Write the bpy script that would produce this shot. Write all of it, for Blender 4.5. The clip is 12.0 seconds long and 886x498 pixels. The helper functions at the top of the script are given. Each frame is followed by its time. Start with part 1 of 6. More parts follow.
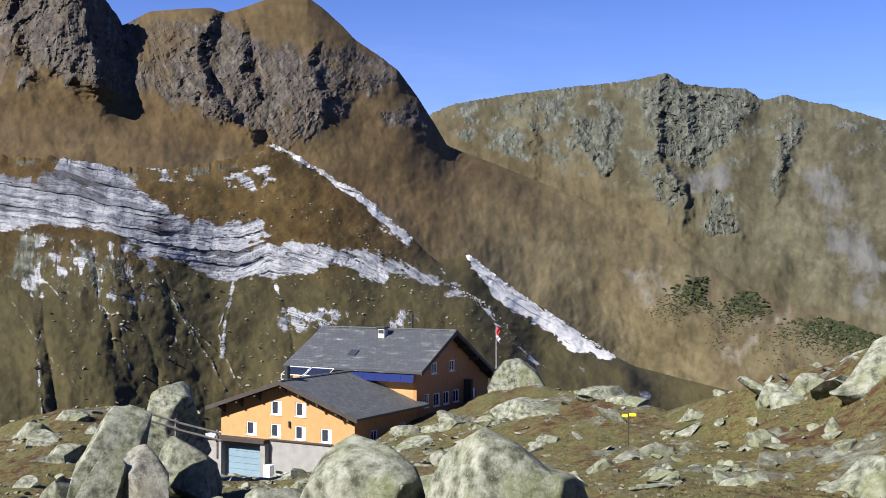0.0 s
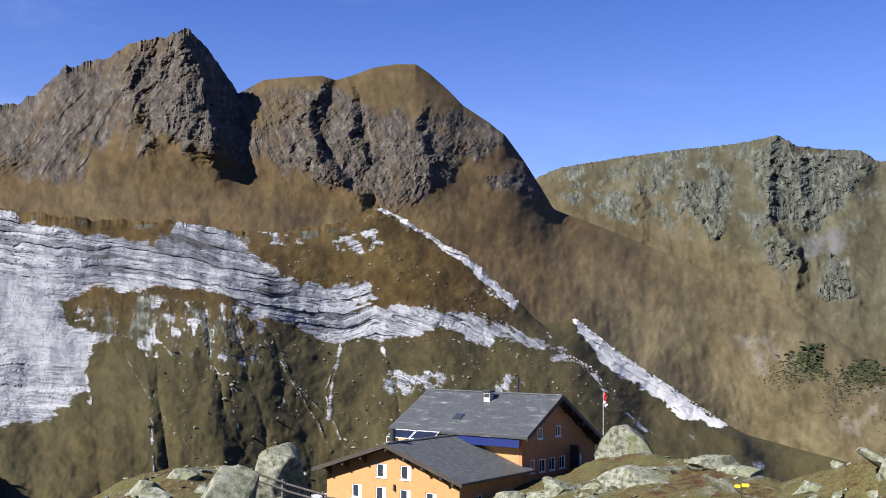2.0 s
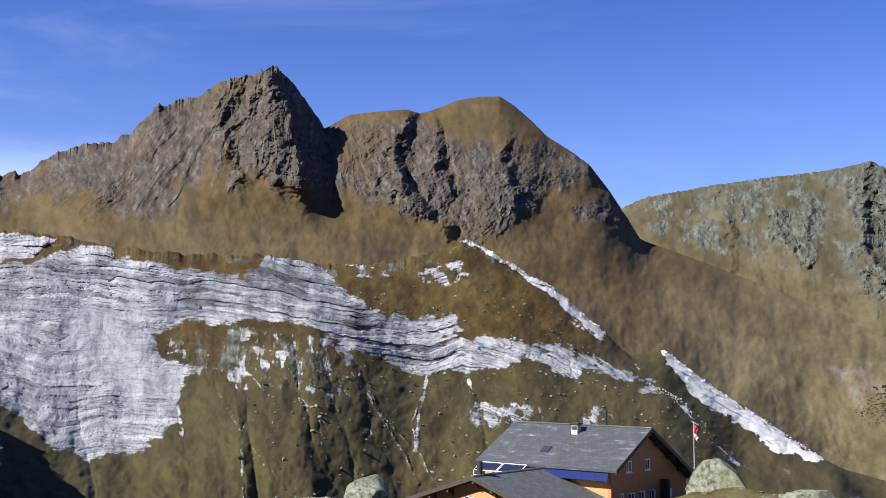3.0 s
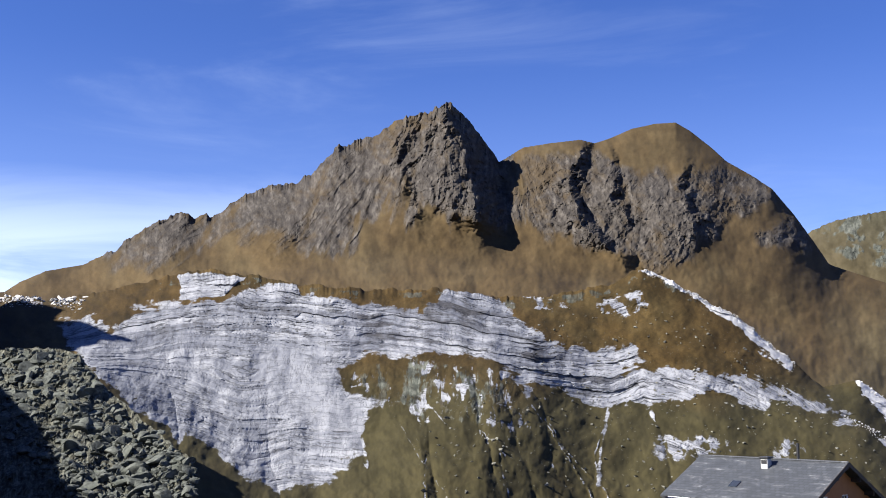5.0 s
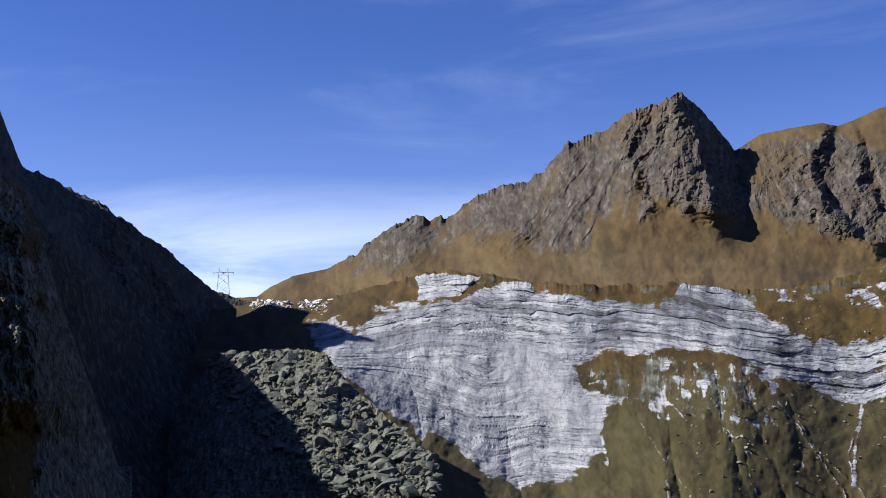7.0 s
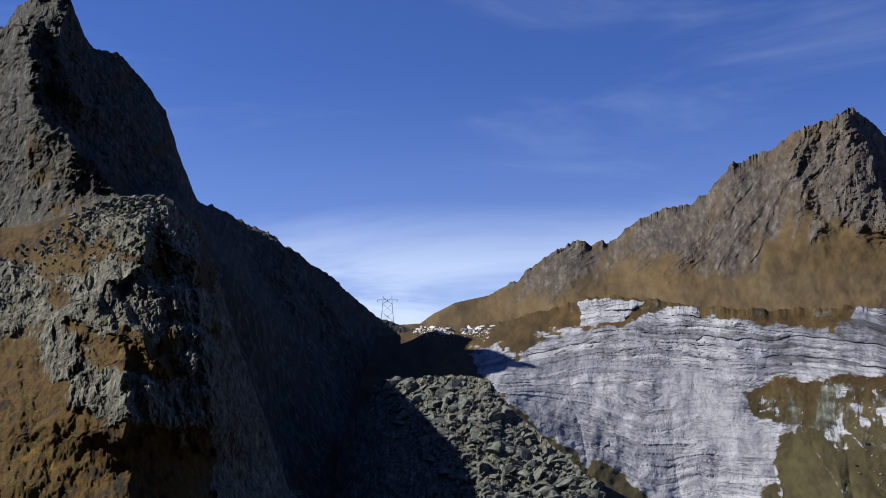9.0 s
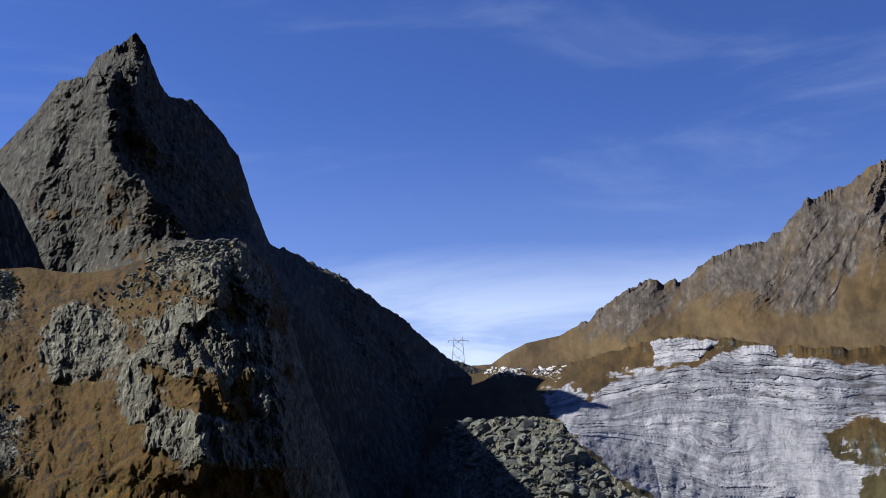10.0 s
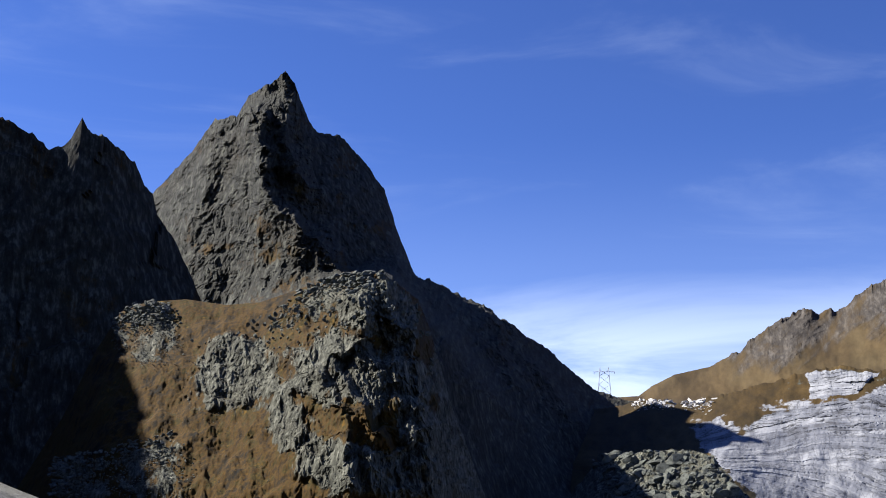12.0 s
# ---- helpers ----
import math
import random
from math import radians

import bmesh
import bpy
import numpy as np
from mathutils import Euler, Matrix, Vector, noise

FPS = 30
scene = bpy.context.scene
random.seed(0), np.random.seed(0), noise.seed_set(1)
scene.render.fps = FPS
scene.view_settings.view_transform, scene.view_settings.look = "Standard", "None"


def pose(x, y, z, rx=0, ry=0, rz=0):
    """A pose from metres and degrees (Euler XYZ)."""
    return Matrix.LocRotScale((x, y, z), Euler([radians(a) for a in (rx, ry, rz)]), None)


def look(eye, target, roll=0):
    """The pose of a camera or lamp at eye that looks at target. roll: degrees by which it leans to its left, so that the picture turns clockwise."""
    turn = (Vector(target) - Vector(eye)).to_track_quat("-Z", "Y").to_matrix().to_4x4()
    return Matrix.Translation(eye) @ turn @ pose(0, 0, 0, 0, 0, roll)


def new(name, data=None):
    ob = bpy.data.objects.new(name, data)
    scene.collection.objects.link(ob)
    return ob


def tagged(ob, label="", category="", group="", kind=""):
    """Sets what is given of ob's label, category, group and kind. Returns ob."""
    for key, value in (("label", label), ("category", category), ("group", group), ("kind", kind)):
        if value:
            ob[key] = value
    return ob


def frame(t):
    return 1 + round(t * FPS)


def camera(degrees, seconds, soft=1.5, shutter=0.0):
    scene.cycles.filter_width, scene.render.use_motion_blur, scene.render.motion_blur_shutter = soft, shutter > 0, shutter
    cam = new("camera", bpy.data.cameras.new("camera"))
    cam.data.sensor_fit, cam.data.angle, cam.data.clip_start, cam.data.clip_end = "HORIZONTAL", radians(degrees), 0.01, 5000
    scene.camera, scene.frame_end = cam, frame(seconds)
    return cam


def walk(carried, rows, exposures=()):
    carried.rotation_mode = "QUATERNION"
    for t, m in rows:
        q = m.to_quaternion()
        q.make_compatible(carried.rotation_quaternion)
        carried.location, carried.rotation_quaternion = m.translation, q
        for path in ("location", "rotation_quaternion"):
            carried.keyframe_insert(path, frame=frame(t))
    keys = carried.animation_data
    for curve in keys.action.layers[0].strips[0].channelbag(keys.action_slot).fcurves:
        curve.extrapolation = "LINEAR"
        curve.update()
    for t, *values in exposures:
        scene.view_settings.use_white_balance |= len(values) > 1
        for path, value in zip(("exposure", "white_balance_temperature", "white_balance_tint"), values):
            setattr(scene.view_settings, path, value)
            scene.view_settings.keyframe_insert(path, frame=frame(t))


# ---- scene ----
# The viewpoint stands at the world's origin, EYE metres over the turf; bearings run clockwise from +y in degrees.
EYE = 1.6
cam = camera(43.44, 12.0, soft=1.0)
ROWS = [
    (0.0, 91.000, -0.000, -0.000),
    (0.5, 91.958, -0.321, 0.845),
    (1.0, 93.116, -0.423, 2.242),
    (1.5, 93.873, -0.814, 3.238),
    (2.0, 94.238, -0.486, 5.438),
    (2.5, 95.228, -0.413, 7.736),
    (3.0, 95.833, -0.381, 9.857),
    (4.8, 97.334, -0.091, 17.755),
    (5.0, 97.448, -0.077, 19.042),
    (5.5, 97.151, -0.358, 22.589),
    (6.0, 97.023, -0.316, 25.628),
    (6.5, 96.959, -0.299, 28.152),
    (7.0, 97.323, 0.231, 31.135),
    (7.2, 97.616, 0.450, 32.362),
    (8.8, 98.184, 0.390, 38.853),
    (9.0, 98.677, -0.060, 39.461),
    (9.5, 99.619, -0.042, 41.136),
    (10.0, 100.763, -0.062, 43.117),
    (10.5, 101.843, -0.765, 44.831),
    (11.0, 102.264, -0.969, 46.974),
    (11.5, 102.232, -0.999, 48.923),
    (12.0, 102.261, -1.061, 50.475),
]
EXPOSURES = [(0.0, 1.55), (3.0, 1.56), (5.0, 1.57), (6.0, 1.49), (7.0, 1.37), (9.0, 1.10), (10.0, 1.20), (11.0, 1.39), (12.0, 1.48)]
walk(cam, [(t, pose(0, 0, EYE, rx, ry, rz)) for t, rx, ry, rz in ROWS], EXPOSURES)

# ---- sky and sun ----
SUN_BEARING, SUN_HEIGHT = -126.0, 39.0
world = bpy.data.worlds.new("sky")
scene.world = world
world.use_nodes = True
wn, wl = world.node_tree.nodes, world.node_tree.links
back = wn["Background"]
sky = wn.new("ShaderNodeTexSky")
sky.sky_type, sky.sun_disc = "NISHITA", False
sky.sun_elevation, sky.sun_rotation = radians(SUN_HEIGHT), radians(SUN_BEARING % 360)
sky.altitude, sky.air_density, sky.dust_density, sky.ozone_density = 2300, 1.0, 0.35, 1.5
tint = wn.new("ShaderNodeMix")
tint.data_type, tint.blend_type = "RGBA", "MULTIPLY"
tint.inputs["Factor"].default_value, tint.inputs["B"].default_value = 1.0, (0.445, 0.62, 1.16, 1)
wl.new(sky.outputs["Color"], tint.inputs["A"])
# thin cirrus: veils low over the saddle and faint wisps above
where = wn.new("ShaderNodeTexCoord")
drawn = wn.new("ShaderNodeMapping")
drawn.inputs["Scale"].default_value, drawn.inputs["Rotation"].default_value = (2.2, 2.2, 11.0), (0.10, 0.14, 0.5)
wl.new(where.outputs["Generated"], drawn.inputs["Vector"])
wisp = wn.new("ShaderNodeTexNoise")
wisp.inputs["Scale"].default_value, wisp.inputs["Detail"].default_value, wisp.inputs["Roughness"].default_value, wisp.inputs["Distortion"].default_value = 1.3, 7, 0.6, 0.6
wl.new(drawn.outputs["Vector"], wisp.inputs["Vector"])


def sky_math(op, a, b=0.0):
    m = wn.new("ShaderNodeMath")
    m.operation, m.use_clamp = op, op in ("MULTIPLY", "SUBTRACT")
    for sock, v in zip(m.inputs, (a, b)):
        if isinstance(v, float):
            sock.default_value = v
        else:
            wl.new(v, sock)
    return m.outputs["Value"]


def sky_range(v, low, high, out_low=0.0, out_high=1.0):
    m = wn.new("ShaderNodeMapRange")
    m.interpolation_type = "SMOOTHSTEP"
    for key, x in (("From Min", low), ("From Max", high), ("To Min", out_low), ("To Max", out_high)):
        m.inputs[key].default_value = x
    wl.new(v, m.inputs["Value"])
    return m.outputs["Result"]


split = wn.new("ShaderNodeSeparateXYZ")
wl.new(where.outputs["Generated"], split.inputs["Vector"])
low_veil = sky_range(split.outputs["Z"], 0.22, 0.09)
saddle = wn.new("ShaderNodeVectorMath")
saddle.operation = "DOT_PRODUCT"
saddle.inputs[1].default_value = (-0.64, 0.76, 0.12)
wl.new(where.outputs["Generated"], saddle.inputs[0])
low_veil = sky_math("MULTIPLY", low_veil, sky_range(saddle.outputs["Value"], 0.86, 0.99, 0.35, 1.0))
veil = sky_math("MULTIPLY", low_veil, sky_range(wisp.outputs["Fac"], 0.30, 0.60, 0.25, 1.0))
high = sky_math("MULTIPLY", sky_range(wisp.outputs["Fac"], 0.48, 0.85), 0.15)
haze = sky_math("MULTIPLY", sky_range(split.outputs["Z"], 0.32, 0.08), 0.15)
cover = sky_math("MAXIMUM", veil, sky_math("ADD", high, haze))
cloud = wn.new("ShaderNodeMix")
cloud.data_type = "RGBA"
wl.new(cover, cloud.inputs["Factor"])
wl.new(tint.outputs["Result"], cloud.inputs["A"])
cloud.inputs["B"].default_value = (6.4, 7.6, 10.0, 1)
wl.new(cloud.outputs["Result"], back.inputs["Color"])
back.inputs["Strength"].default_value = 0.05


def bearing(az, el, r, lift=0.0):
    """The place at a bearing, a height angle and a level distance from the eye."""
    a = radians(az)
    return Vector((r * math.sin(a), r * math.cos(a), EYE + r * math.tan(radians(el)) + lift))


sun = new("sun", bpy.data.lights.new("sun", "SUN"))
sun.data.energy, sun.data.angle, sun.data.color = 5.0, radians(0.5), (1.0, 0.965, 0.92)
sun.matrix_world = look(bearing(SUN_BEARING, SUN_HEIGHT, 100), (0, 0, EYE))


# ---- noise and masks, for whole arrays of points ----
PERM = np.random.RandomState(4).permutation(4096)
HASH = np.random.RandomState(5).uniform(-1, 1, 4096)


def grain(x, y, z):
    """Smooth value noise between -1 and 1."""
    cell = [np.floor(v).astype(np.int64) for v in (x, y, z)]
    f = [v - c for v, c in zip((x, y, z), cell)]
    f = [v * v * v * (v * (v * 6 - 15) + 10) for v in f]
    total = 0.0
    for i in (0, 1):
        a = PERM[(cell[0] + i) & 4095]
        wx = f[0] if i else 1 - f[0]
        for j in (0, 1):
            b = PERM[(a + cell[1] + j) & 4095]
            wy = f[1] if j else 1 - f[1]
            for k in (0, 1):
                total = total + HASH[PERM[(b + cell[2] + k) & 4095]] * wx * wy * (f[2] if k else 1 - f[2])
    return total


def fractal(x, y, z, octaves=4, gain=0.5, ridged=False):
    total, amp, freq, full = 0.0, 1.0, 1.0, 0.0
    for k in range(octaves):
        x, y, z = 0.80 * x - 0.52 * y + 0.30 * z, 0.60 * x + 0.69 * y - 0.40 * z, 0.50 * y + 0.87 * z
        n = grain(x * freq + 17.3 * k, y * freq + 5.1 * k, z * freq - 9.7 * k)
        total = total + amp * (1 - 2 * np.abs(n) if ridged else n)
        full, amp, freq = full + amp, amp * gain, freq * 2.03
    return total / full


def blocks(u, v, seed, tilt=0.9):
    """Broken rock: every cell of a jittered net is a tilted facet of its own height. Gives height, joint distance, and a value per cell."""
    iu, iv = np.floor(u).astype(np.int64), np.floor(v).astype(np.int64)
    best, second = np.full(u.shape, 9.0), np.full(u.shape, 9.0)
    key, du, dv = np.zeros(u.shape, np.int64), 0 * u, 0 * u
    for i in (-1, 0, 1):
        for j in (-1, 0, 1):
            k = PERM[(PERM[(iu + i + 31 * seed) & 4095] + iv + j) & 4095]
            a, b = u - iu - i - 0.5 - 0.45 * HASH[k], v - iv - j - 0.5 - 0.45 * HASH[(k + 911) & 4095]
            d = np.hypot(a, b)
            near = d < best
            second = np.where(near, best, np.minimum(second, d))
            best, key, du, dv = np.where(near, d, best), np.where(near, k, key), np.where(near, a, du), np.where(near, b, dv)
    height = HASH[(key + 77) & 4095] + tilt * (HASH[(key + 201) & 4095] * du + HASH[(key + 402) & 4095] * dv)
    return height, second - best, HASH[(key + 603) & 4095]


def step(a, b, v):
    t = np.clip((v - a) / (b - a), 0, 1)
    return t * t * (3 - 2 * t)


def inside(area, az, el, soft, wobble=0.0):
    """1 within an area given by its outline in bearings and height angles, falling to 0 over soft degrees."""
    p = np.array(area)
    far, hit = np.full(az.shape, 1e9), np.zeros(az.shape, bool)
    for (x0, y0), (x1, y1) in zip(p, np.roll(p, -1, 0)):
        dx, dy = x1 - x0, y1 - y0
        k = np.clip(((az - x0) * dx + (el - y0) * dy) / (dx * dx + dy * dy + 1e-9), 0, 1)
        far = np.minimum(far, np.hypot(az - x0 - k * dx, el - y0 - k * dy))
        if abs(dy) > 1e-9:
            hit ^= ((y0 > el) != (y1 > el)) & (az < x0 + (el - y0) * dx / dy)
    return step(-soft, soft, np.where(hit, far, -far) + wobble)


def along(line, az):
    p = np.array(sorted(line))
    return np.interp(az, p[:, 0], p[:, 1])


# ---- materials ----
def node_material(name):
    m = bpy.data.materials.new(name)
    m.use_nodes = True
    n, l = m.node_tree.nodes, m.node_tree.links
    return m, n, l, n["Principled BSDF"]


def noise_node(n, l, scale, detail=6.0, rough=0.6, coord=None, stretch=None):
    t = n.new("ShaderNodeTexNoise")
    t.inputs["Scale"].default_value, t.inputs["Detail"].default_value, t.inputs["Roughness"].default_value = scale, detail, rough
    src = n.new("ShaderNodeTexCoord").outputs["Object"] if coord is None else coord
    if stretch:
        mp = n.new("ShaderNodeMapping")
        mp.inputs["Scale"].default_value = stretch
        l.new(src, mp.inputs["Vector"])
        src = mp.outputs["Vector"]
    l.new(src, t.inputs["Vector"])
    return t.outputs["Fac"]


def ramp_node(n, l, fac, stops):
    r = n.new("ShaderNodeValToRGB")
    e = r.color_ramp.elements
    while len(e) < len(stops):
        e.new(0.5)
    for el, (at, c) in zip(e, stops):
        el.position, el.color = at, (*c, 1)
    l.new(fac, r.inputs["Fac"])
    return r.outputs["Color"]


def mix_node(n, l, fac, a, b, mode="MIX"):
    m = n.new("ShaderNodeMix")
    m.data_type, m.blend_type = "RGBA", mode
    for sock, v in ((m.inputs["Factor"], fac), (m.inputs["A"], a), (m.inputs["B"], b)):
        if isinstance(v, (int, float)):
            sock.default_value = v
        elif isinstance(v, tuple):
            sock.default_value = (*v, 1)
        else:
            l.new(v, sock)
    return m.outputs["Result"]


def math_node(n, l, op, a, b=0.0, c=0.0):
    m = n.new("ShaderNodeMath")
    m.operation = op
    for sock, v in zip(m.inputs, (a, b, c)):
        if isinstance(v, (int, float)):
            sock.default_value = v
        else:
            l.new(v, sock)
    return m.outputs["Value"]


def sharpen(n, l, value, low, high):
    m = n.new("ShaderNodeMapRange")
    m.interpolation_type = "SMOOTHSTEP"
    m.inputs["From Min"].default_value, m.inputs["From Max"].default_value = low, high
    l.new(value, m.inputs["Value"])
    return m.outputs["Result"]


def bump_node(n, l, shader, height, strength, distance):
    b = n.new("ShaderNodeBump")
    b.inputs["Strength"].default_value, b.inputs["Distance"].default_value = strength, distance
    l.new(height, b.inputs["Height"])
    l.new(b.outputs["Normal"], shader.inputs["Normal"])


def attribute(n, name):
    a = n.new("ShaderNodeAttribute")
    a.attribute_name = name
    return a.outputs["Fac"]


def terrain_material(name, size, turf, rock, pale=None, blend=0.08, moss=0.55, fleck=1.0, lush_c=((0.019, 0.016, 0.006), (0.043, 0.036, 0.015)), soil=((0.082, 0.072, 0.057), (0.14, 0.127, 0.102)), fall=2.2, far=False):
    """Turf, bare rock, bare soil and pale rock, mixed by the mesh's own masks; size is the grain of the surface in metres."""
    m, n, l, s = node_material(name)
    joined = n.new("ShaderNodeCombineXYZ")
    l.new(attribute(n, "bearing"), joined.inputs["X"])
    l.new(attribute(n, "bed"), joined.inputs["Y"])
    flow = joined.outputs["Vector"]
    fine = noise_node(n, l, 3.0 / size, 4)
    if far:
        big, mid = noise_node(n, l, 0.30, 5, 0.55, flow), noise_node(n, l, 1.7, 8, 0.62, flow)
        cracks = noise_node(n, l, 3.2, 9, 0.70, flow, (1.0, 0.7, 1.0))
    else:
        big, mid = noise_node(n, l, 0.08 / size, 5), noise_node(n, l, 0.6 / size, 7, 0.66)
        cracks = noise_node(n, l, 0.8 / size, 9, 0.72, stretch=(1.3, 1.3, 0.6))
    runs = noise_node(n, l, fall, 6, 0.65, flow, (1.0, 0.22, 1.0))
    blotch = math_node(n, l, "MULTIPLY_ADD", mid, 0.36 if far else 0.46, math_node(n, l, "MULTIPLY_ADD", runs, 0.28 if not far else 0.18, math_node(n, l, "MULTIPLY", big, 0.46 if far else 0.26)))
    turf_c = ramp_node(n, l, blotch, [(0.40 + 0.21 * i / (len(turf) - 1), c) for i, c in enumerate(turf)])
    turf_c = mix_node(n, l, math_node(n, l, "MULTIPLY", sharpen(n, l, fine, 0.47, 0.66), 0.65 * fleck), turf_c, tuple(0.4 * v for v in turf[0]))
    turf_c = mix_node(n, l, math_node(n, l, "MULTIPLY", sharpen(n, l, fine, 0.42, 0.28), 0.5 * fleck), turf_c, tuple(1.6 * v for v in turf[-1]))
    turf_c = mix_node(n, l, attribute(n, "green"), turf_c, mix_node(n, l, sharpen(n, l, blotch, 0.38, 0.62), *lush_c))
    turf_c = mix_node(n, l, sharpen(n, l, math_node(n, l, "MULTIPLY_ADD", mid, 0.9, math_node(n, l, "SUBTRACT", attribute(n, "soil"), 0.45)), 0.30, 0.75), turf_c, mix_node(n, l, sharpen(n, l, runs, 0.3, 0.7), *soil))
    clefts = noise_node(n, l, 2.4 * fall, 7, 0.7, flow, (1.0, 0.30, 1.0))
    rock_c = ramp_node(n, l, math_node(n, l, "MULTIPLY_ADD", cracks, 0.6, math_node(n, l, "MULTIPLY", clefts, 0.4)), [(0.40 + 0.22 * i / (len(rock) - 1), c) for i, c in enumerate(rock)])
    shade = math_node(n, l, "MULTIPLY_ADD", attribute(n, "tone"), 0.35, 1.0)
    lift = n.new("ShaderNodeCombineColor")
    for socket in lift.inputs[:3]:
        l.new(shade, socket)
    rock_c = mix_node(n, l, 1.0, rock_c, lift.outputs["Color"], "MULTIPLY")
    rock_c = mix_node(n, l, math_node(n, l, "MULTIPLY", sharpen(n, l, math_node(n, l, "MULTIPLY_ADD", big, 0.6, math_node(n, l, "MULTIPLY", mid, 0.4)), 0.48, 0.6), moss), rock_c, turf[1])
    edge = math_node(n, l, "ADD", attribute(n, "rock"), math_node(n, l, "MULTIPLY_ADD", mid, 0.6, math_node(n, l, "MULTIPLY_ADD", clefts, 0.6, -0.6)))
    bare = sharpen(n, l, edge, 0.5 - blend, 0.5 + blend)
    colour = mix_node(n, l, bare, turf_c, rock_c)
    height = math_node(n, l, "MULTIPLY_ADD", cracks, math_node(n, l, "MULTIPLY_ADD", bare, 1.0, 0.1), math_node(n, l, "MULTIPLY", fine, 0.12))
    if pale:
        beds = noise_node(n, l, 2.2, 9, 0.78, flow, (0.13, 1.7, 1.0))
        slabs = noise_node(n, l, 1.1, 6, 0.6, flow, (1.0, 0.7, 1.0))
        beds = math_node(n, l, "MULTIPLY_ADD", slabs, 0.40, math_node(n, l, "MULTIPLY_ADD", beds, 0.50, math_node(n, l, "MULTIPLY_ADD", attribute(n, "tone"), 0.07, 0.085)))
        keep = math_node(n, l, "SUBTRACT", 1.0, math_node(n, l, "MULTIPLY", attribute(n, "slab"), 0.75))
        beds = math_node(n, l, "MULTIPLY_ADD", math_node(n, l, "SUBTRACT", beds, 0.52), keep, 0.54)
        pale_c = ramp_node(n, l, beds, [(0.40 + 0.20 * i / (len(pale) - 1), c) for i, c in enumerate(pale)])
        lines = noise_node(n, l, 1.5, 7, 0.6, flow, (0.30, 3.0, 1.0))
        thin = sharpen(n, l, math_node(n, l, "ABSOLUTE", math_node(n, l, "SUBTRACT", lines, 0.5)), 0.030, 0.006)
        cross = noise_node(n, l, 2.4, 6, 0.6, flow, (1.1, 0.35, 1.0))
        thin2 = sharpen(n, l, math_node(n, l, "ABSOLUTE", math_node(n, l, "SUBTRACT", cross, 0.47)), 0.018, 0.004)
        patchy = sharpen(n, l, noise_node(n, l, 0.55, 4, 0.6, flow, (0.6, 1.6, 1.0)), 0.36, 0.60)
        pale_c = mix_node(n, l, math_node(n, l, "MULTIPLY", math_node(n, l, "MULTIPLY", thin, math_node(n, l, "MULTIPLY_ADD", patchy, 0.75, 0.15)), math_node(n, l, "MULTIPLY_ADD", keep, 0.6, 0.4)), pale_c, tuple(0.35 * v for v in pale[0]))
        pale_c = mix_node(n, l, math_node(n, l, "MULTIPLY", thin2, math_node(n, l, "MULTIPLY_ADD", patchy, -0.35, 0.6)), pale_c, tuple(0.6 * v for v in pale[0]))
        edge2 = math_node(n, l, "ADD", attribute(n, "pale"), math_node(n, l, "MULTIPLY_ADD", math_node(n, l, "MULTIPLY_ADD", beds, 0.6, math_node(n, l, "MULTIPLY", mid, 0.4)), 1.9, -0.93))
        pale_c = mix_node(n, l, sharpen(n, l, math_node(n, l, "MULTIPLY_ADD", fine, 0.6, math_node(n, l, "SUBTRACT", attribute(n, "white"), 0.3)), 0.35, 0.55), pale_c, mix_node(n, l, fine, (0.33, 0.325, 0.32), (0.50, 0.495, 0.49)))
        colour = mix_node(n, l, sharpen(n, l, edge2, 0.40, 0.55), colour, pale_c)
    l.new(colour, s.inputs["Base Color"])
    s.inputs["Roughness"].default_value = 0.95
    s.inputs["Specular IOR Level"].default_value = 0.15
    bump_node(n, l, s, height, 0.35, size * 0.5)
    return m


OCHRE = [(0.0279, 0.0180, 0.0074), (0.0508, 0.0336, 0.0139), (0.0754, 0.0508, 0.0221)]
UMBER = [(0.017, 0.011, 0.003), (0.041, 0.025, 0.007), (0.070, 0.044, 0.014)]
OLIVE = [(0.027, 0.024, 0.013), (0.046, 0.042, 0.025), (0.074, 0.069, 0.045)]
GREY = [(0.017, 0.014, 0.012), (0.043, 0.037, 0.031), (0.092, 0.081, 0.069)]
LICHEN = [(0.0213, 0.0230, 0.0172), (0.0804, 0.0828, 0.0640), (0.1599, 0.1607, 0.1279)]
MARBLE = [(0.0470, 0.0461, 0.0496), (0.1264, 0.1315, 0.1503), (0.2264, 0.2306, 0.2451)]
CRAG = [(0.010, 0.010, 0.007), (0.060, 0.060, 0.046), (0.165, 0.162, 0.130)]
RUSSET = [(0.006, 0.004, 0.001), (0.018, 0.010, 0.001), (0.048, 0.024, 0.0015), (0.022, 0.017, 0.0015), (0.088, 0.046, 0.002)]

FELL = [(0.0180, 0.0197, 0.0164), (0.0525, 0.0558, 0.0451), (0.1025, 0.1041, 0.0853)]
FADED = ((0.044, 0.036, 0.017), (0.096, 0.080, 0.044))

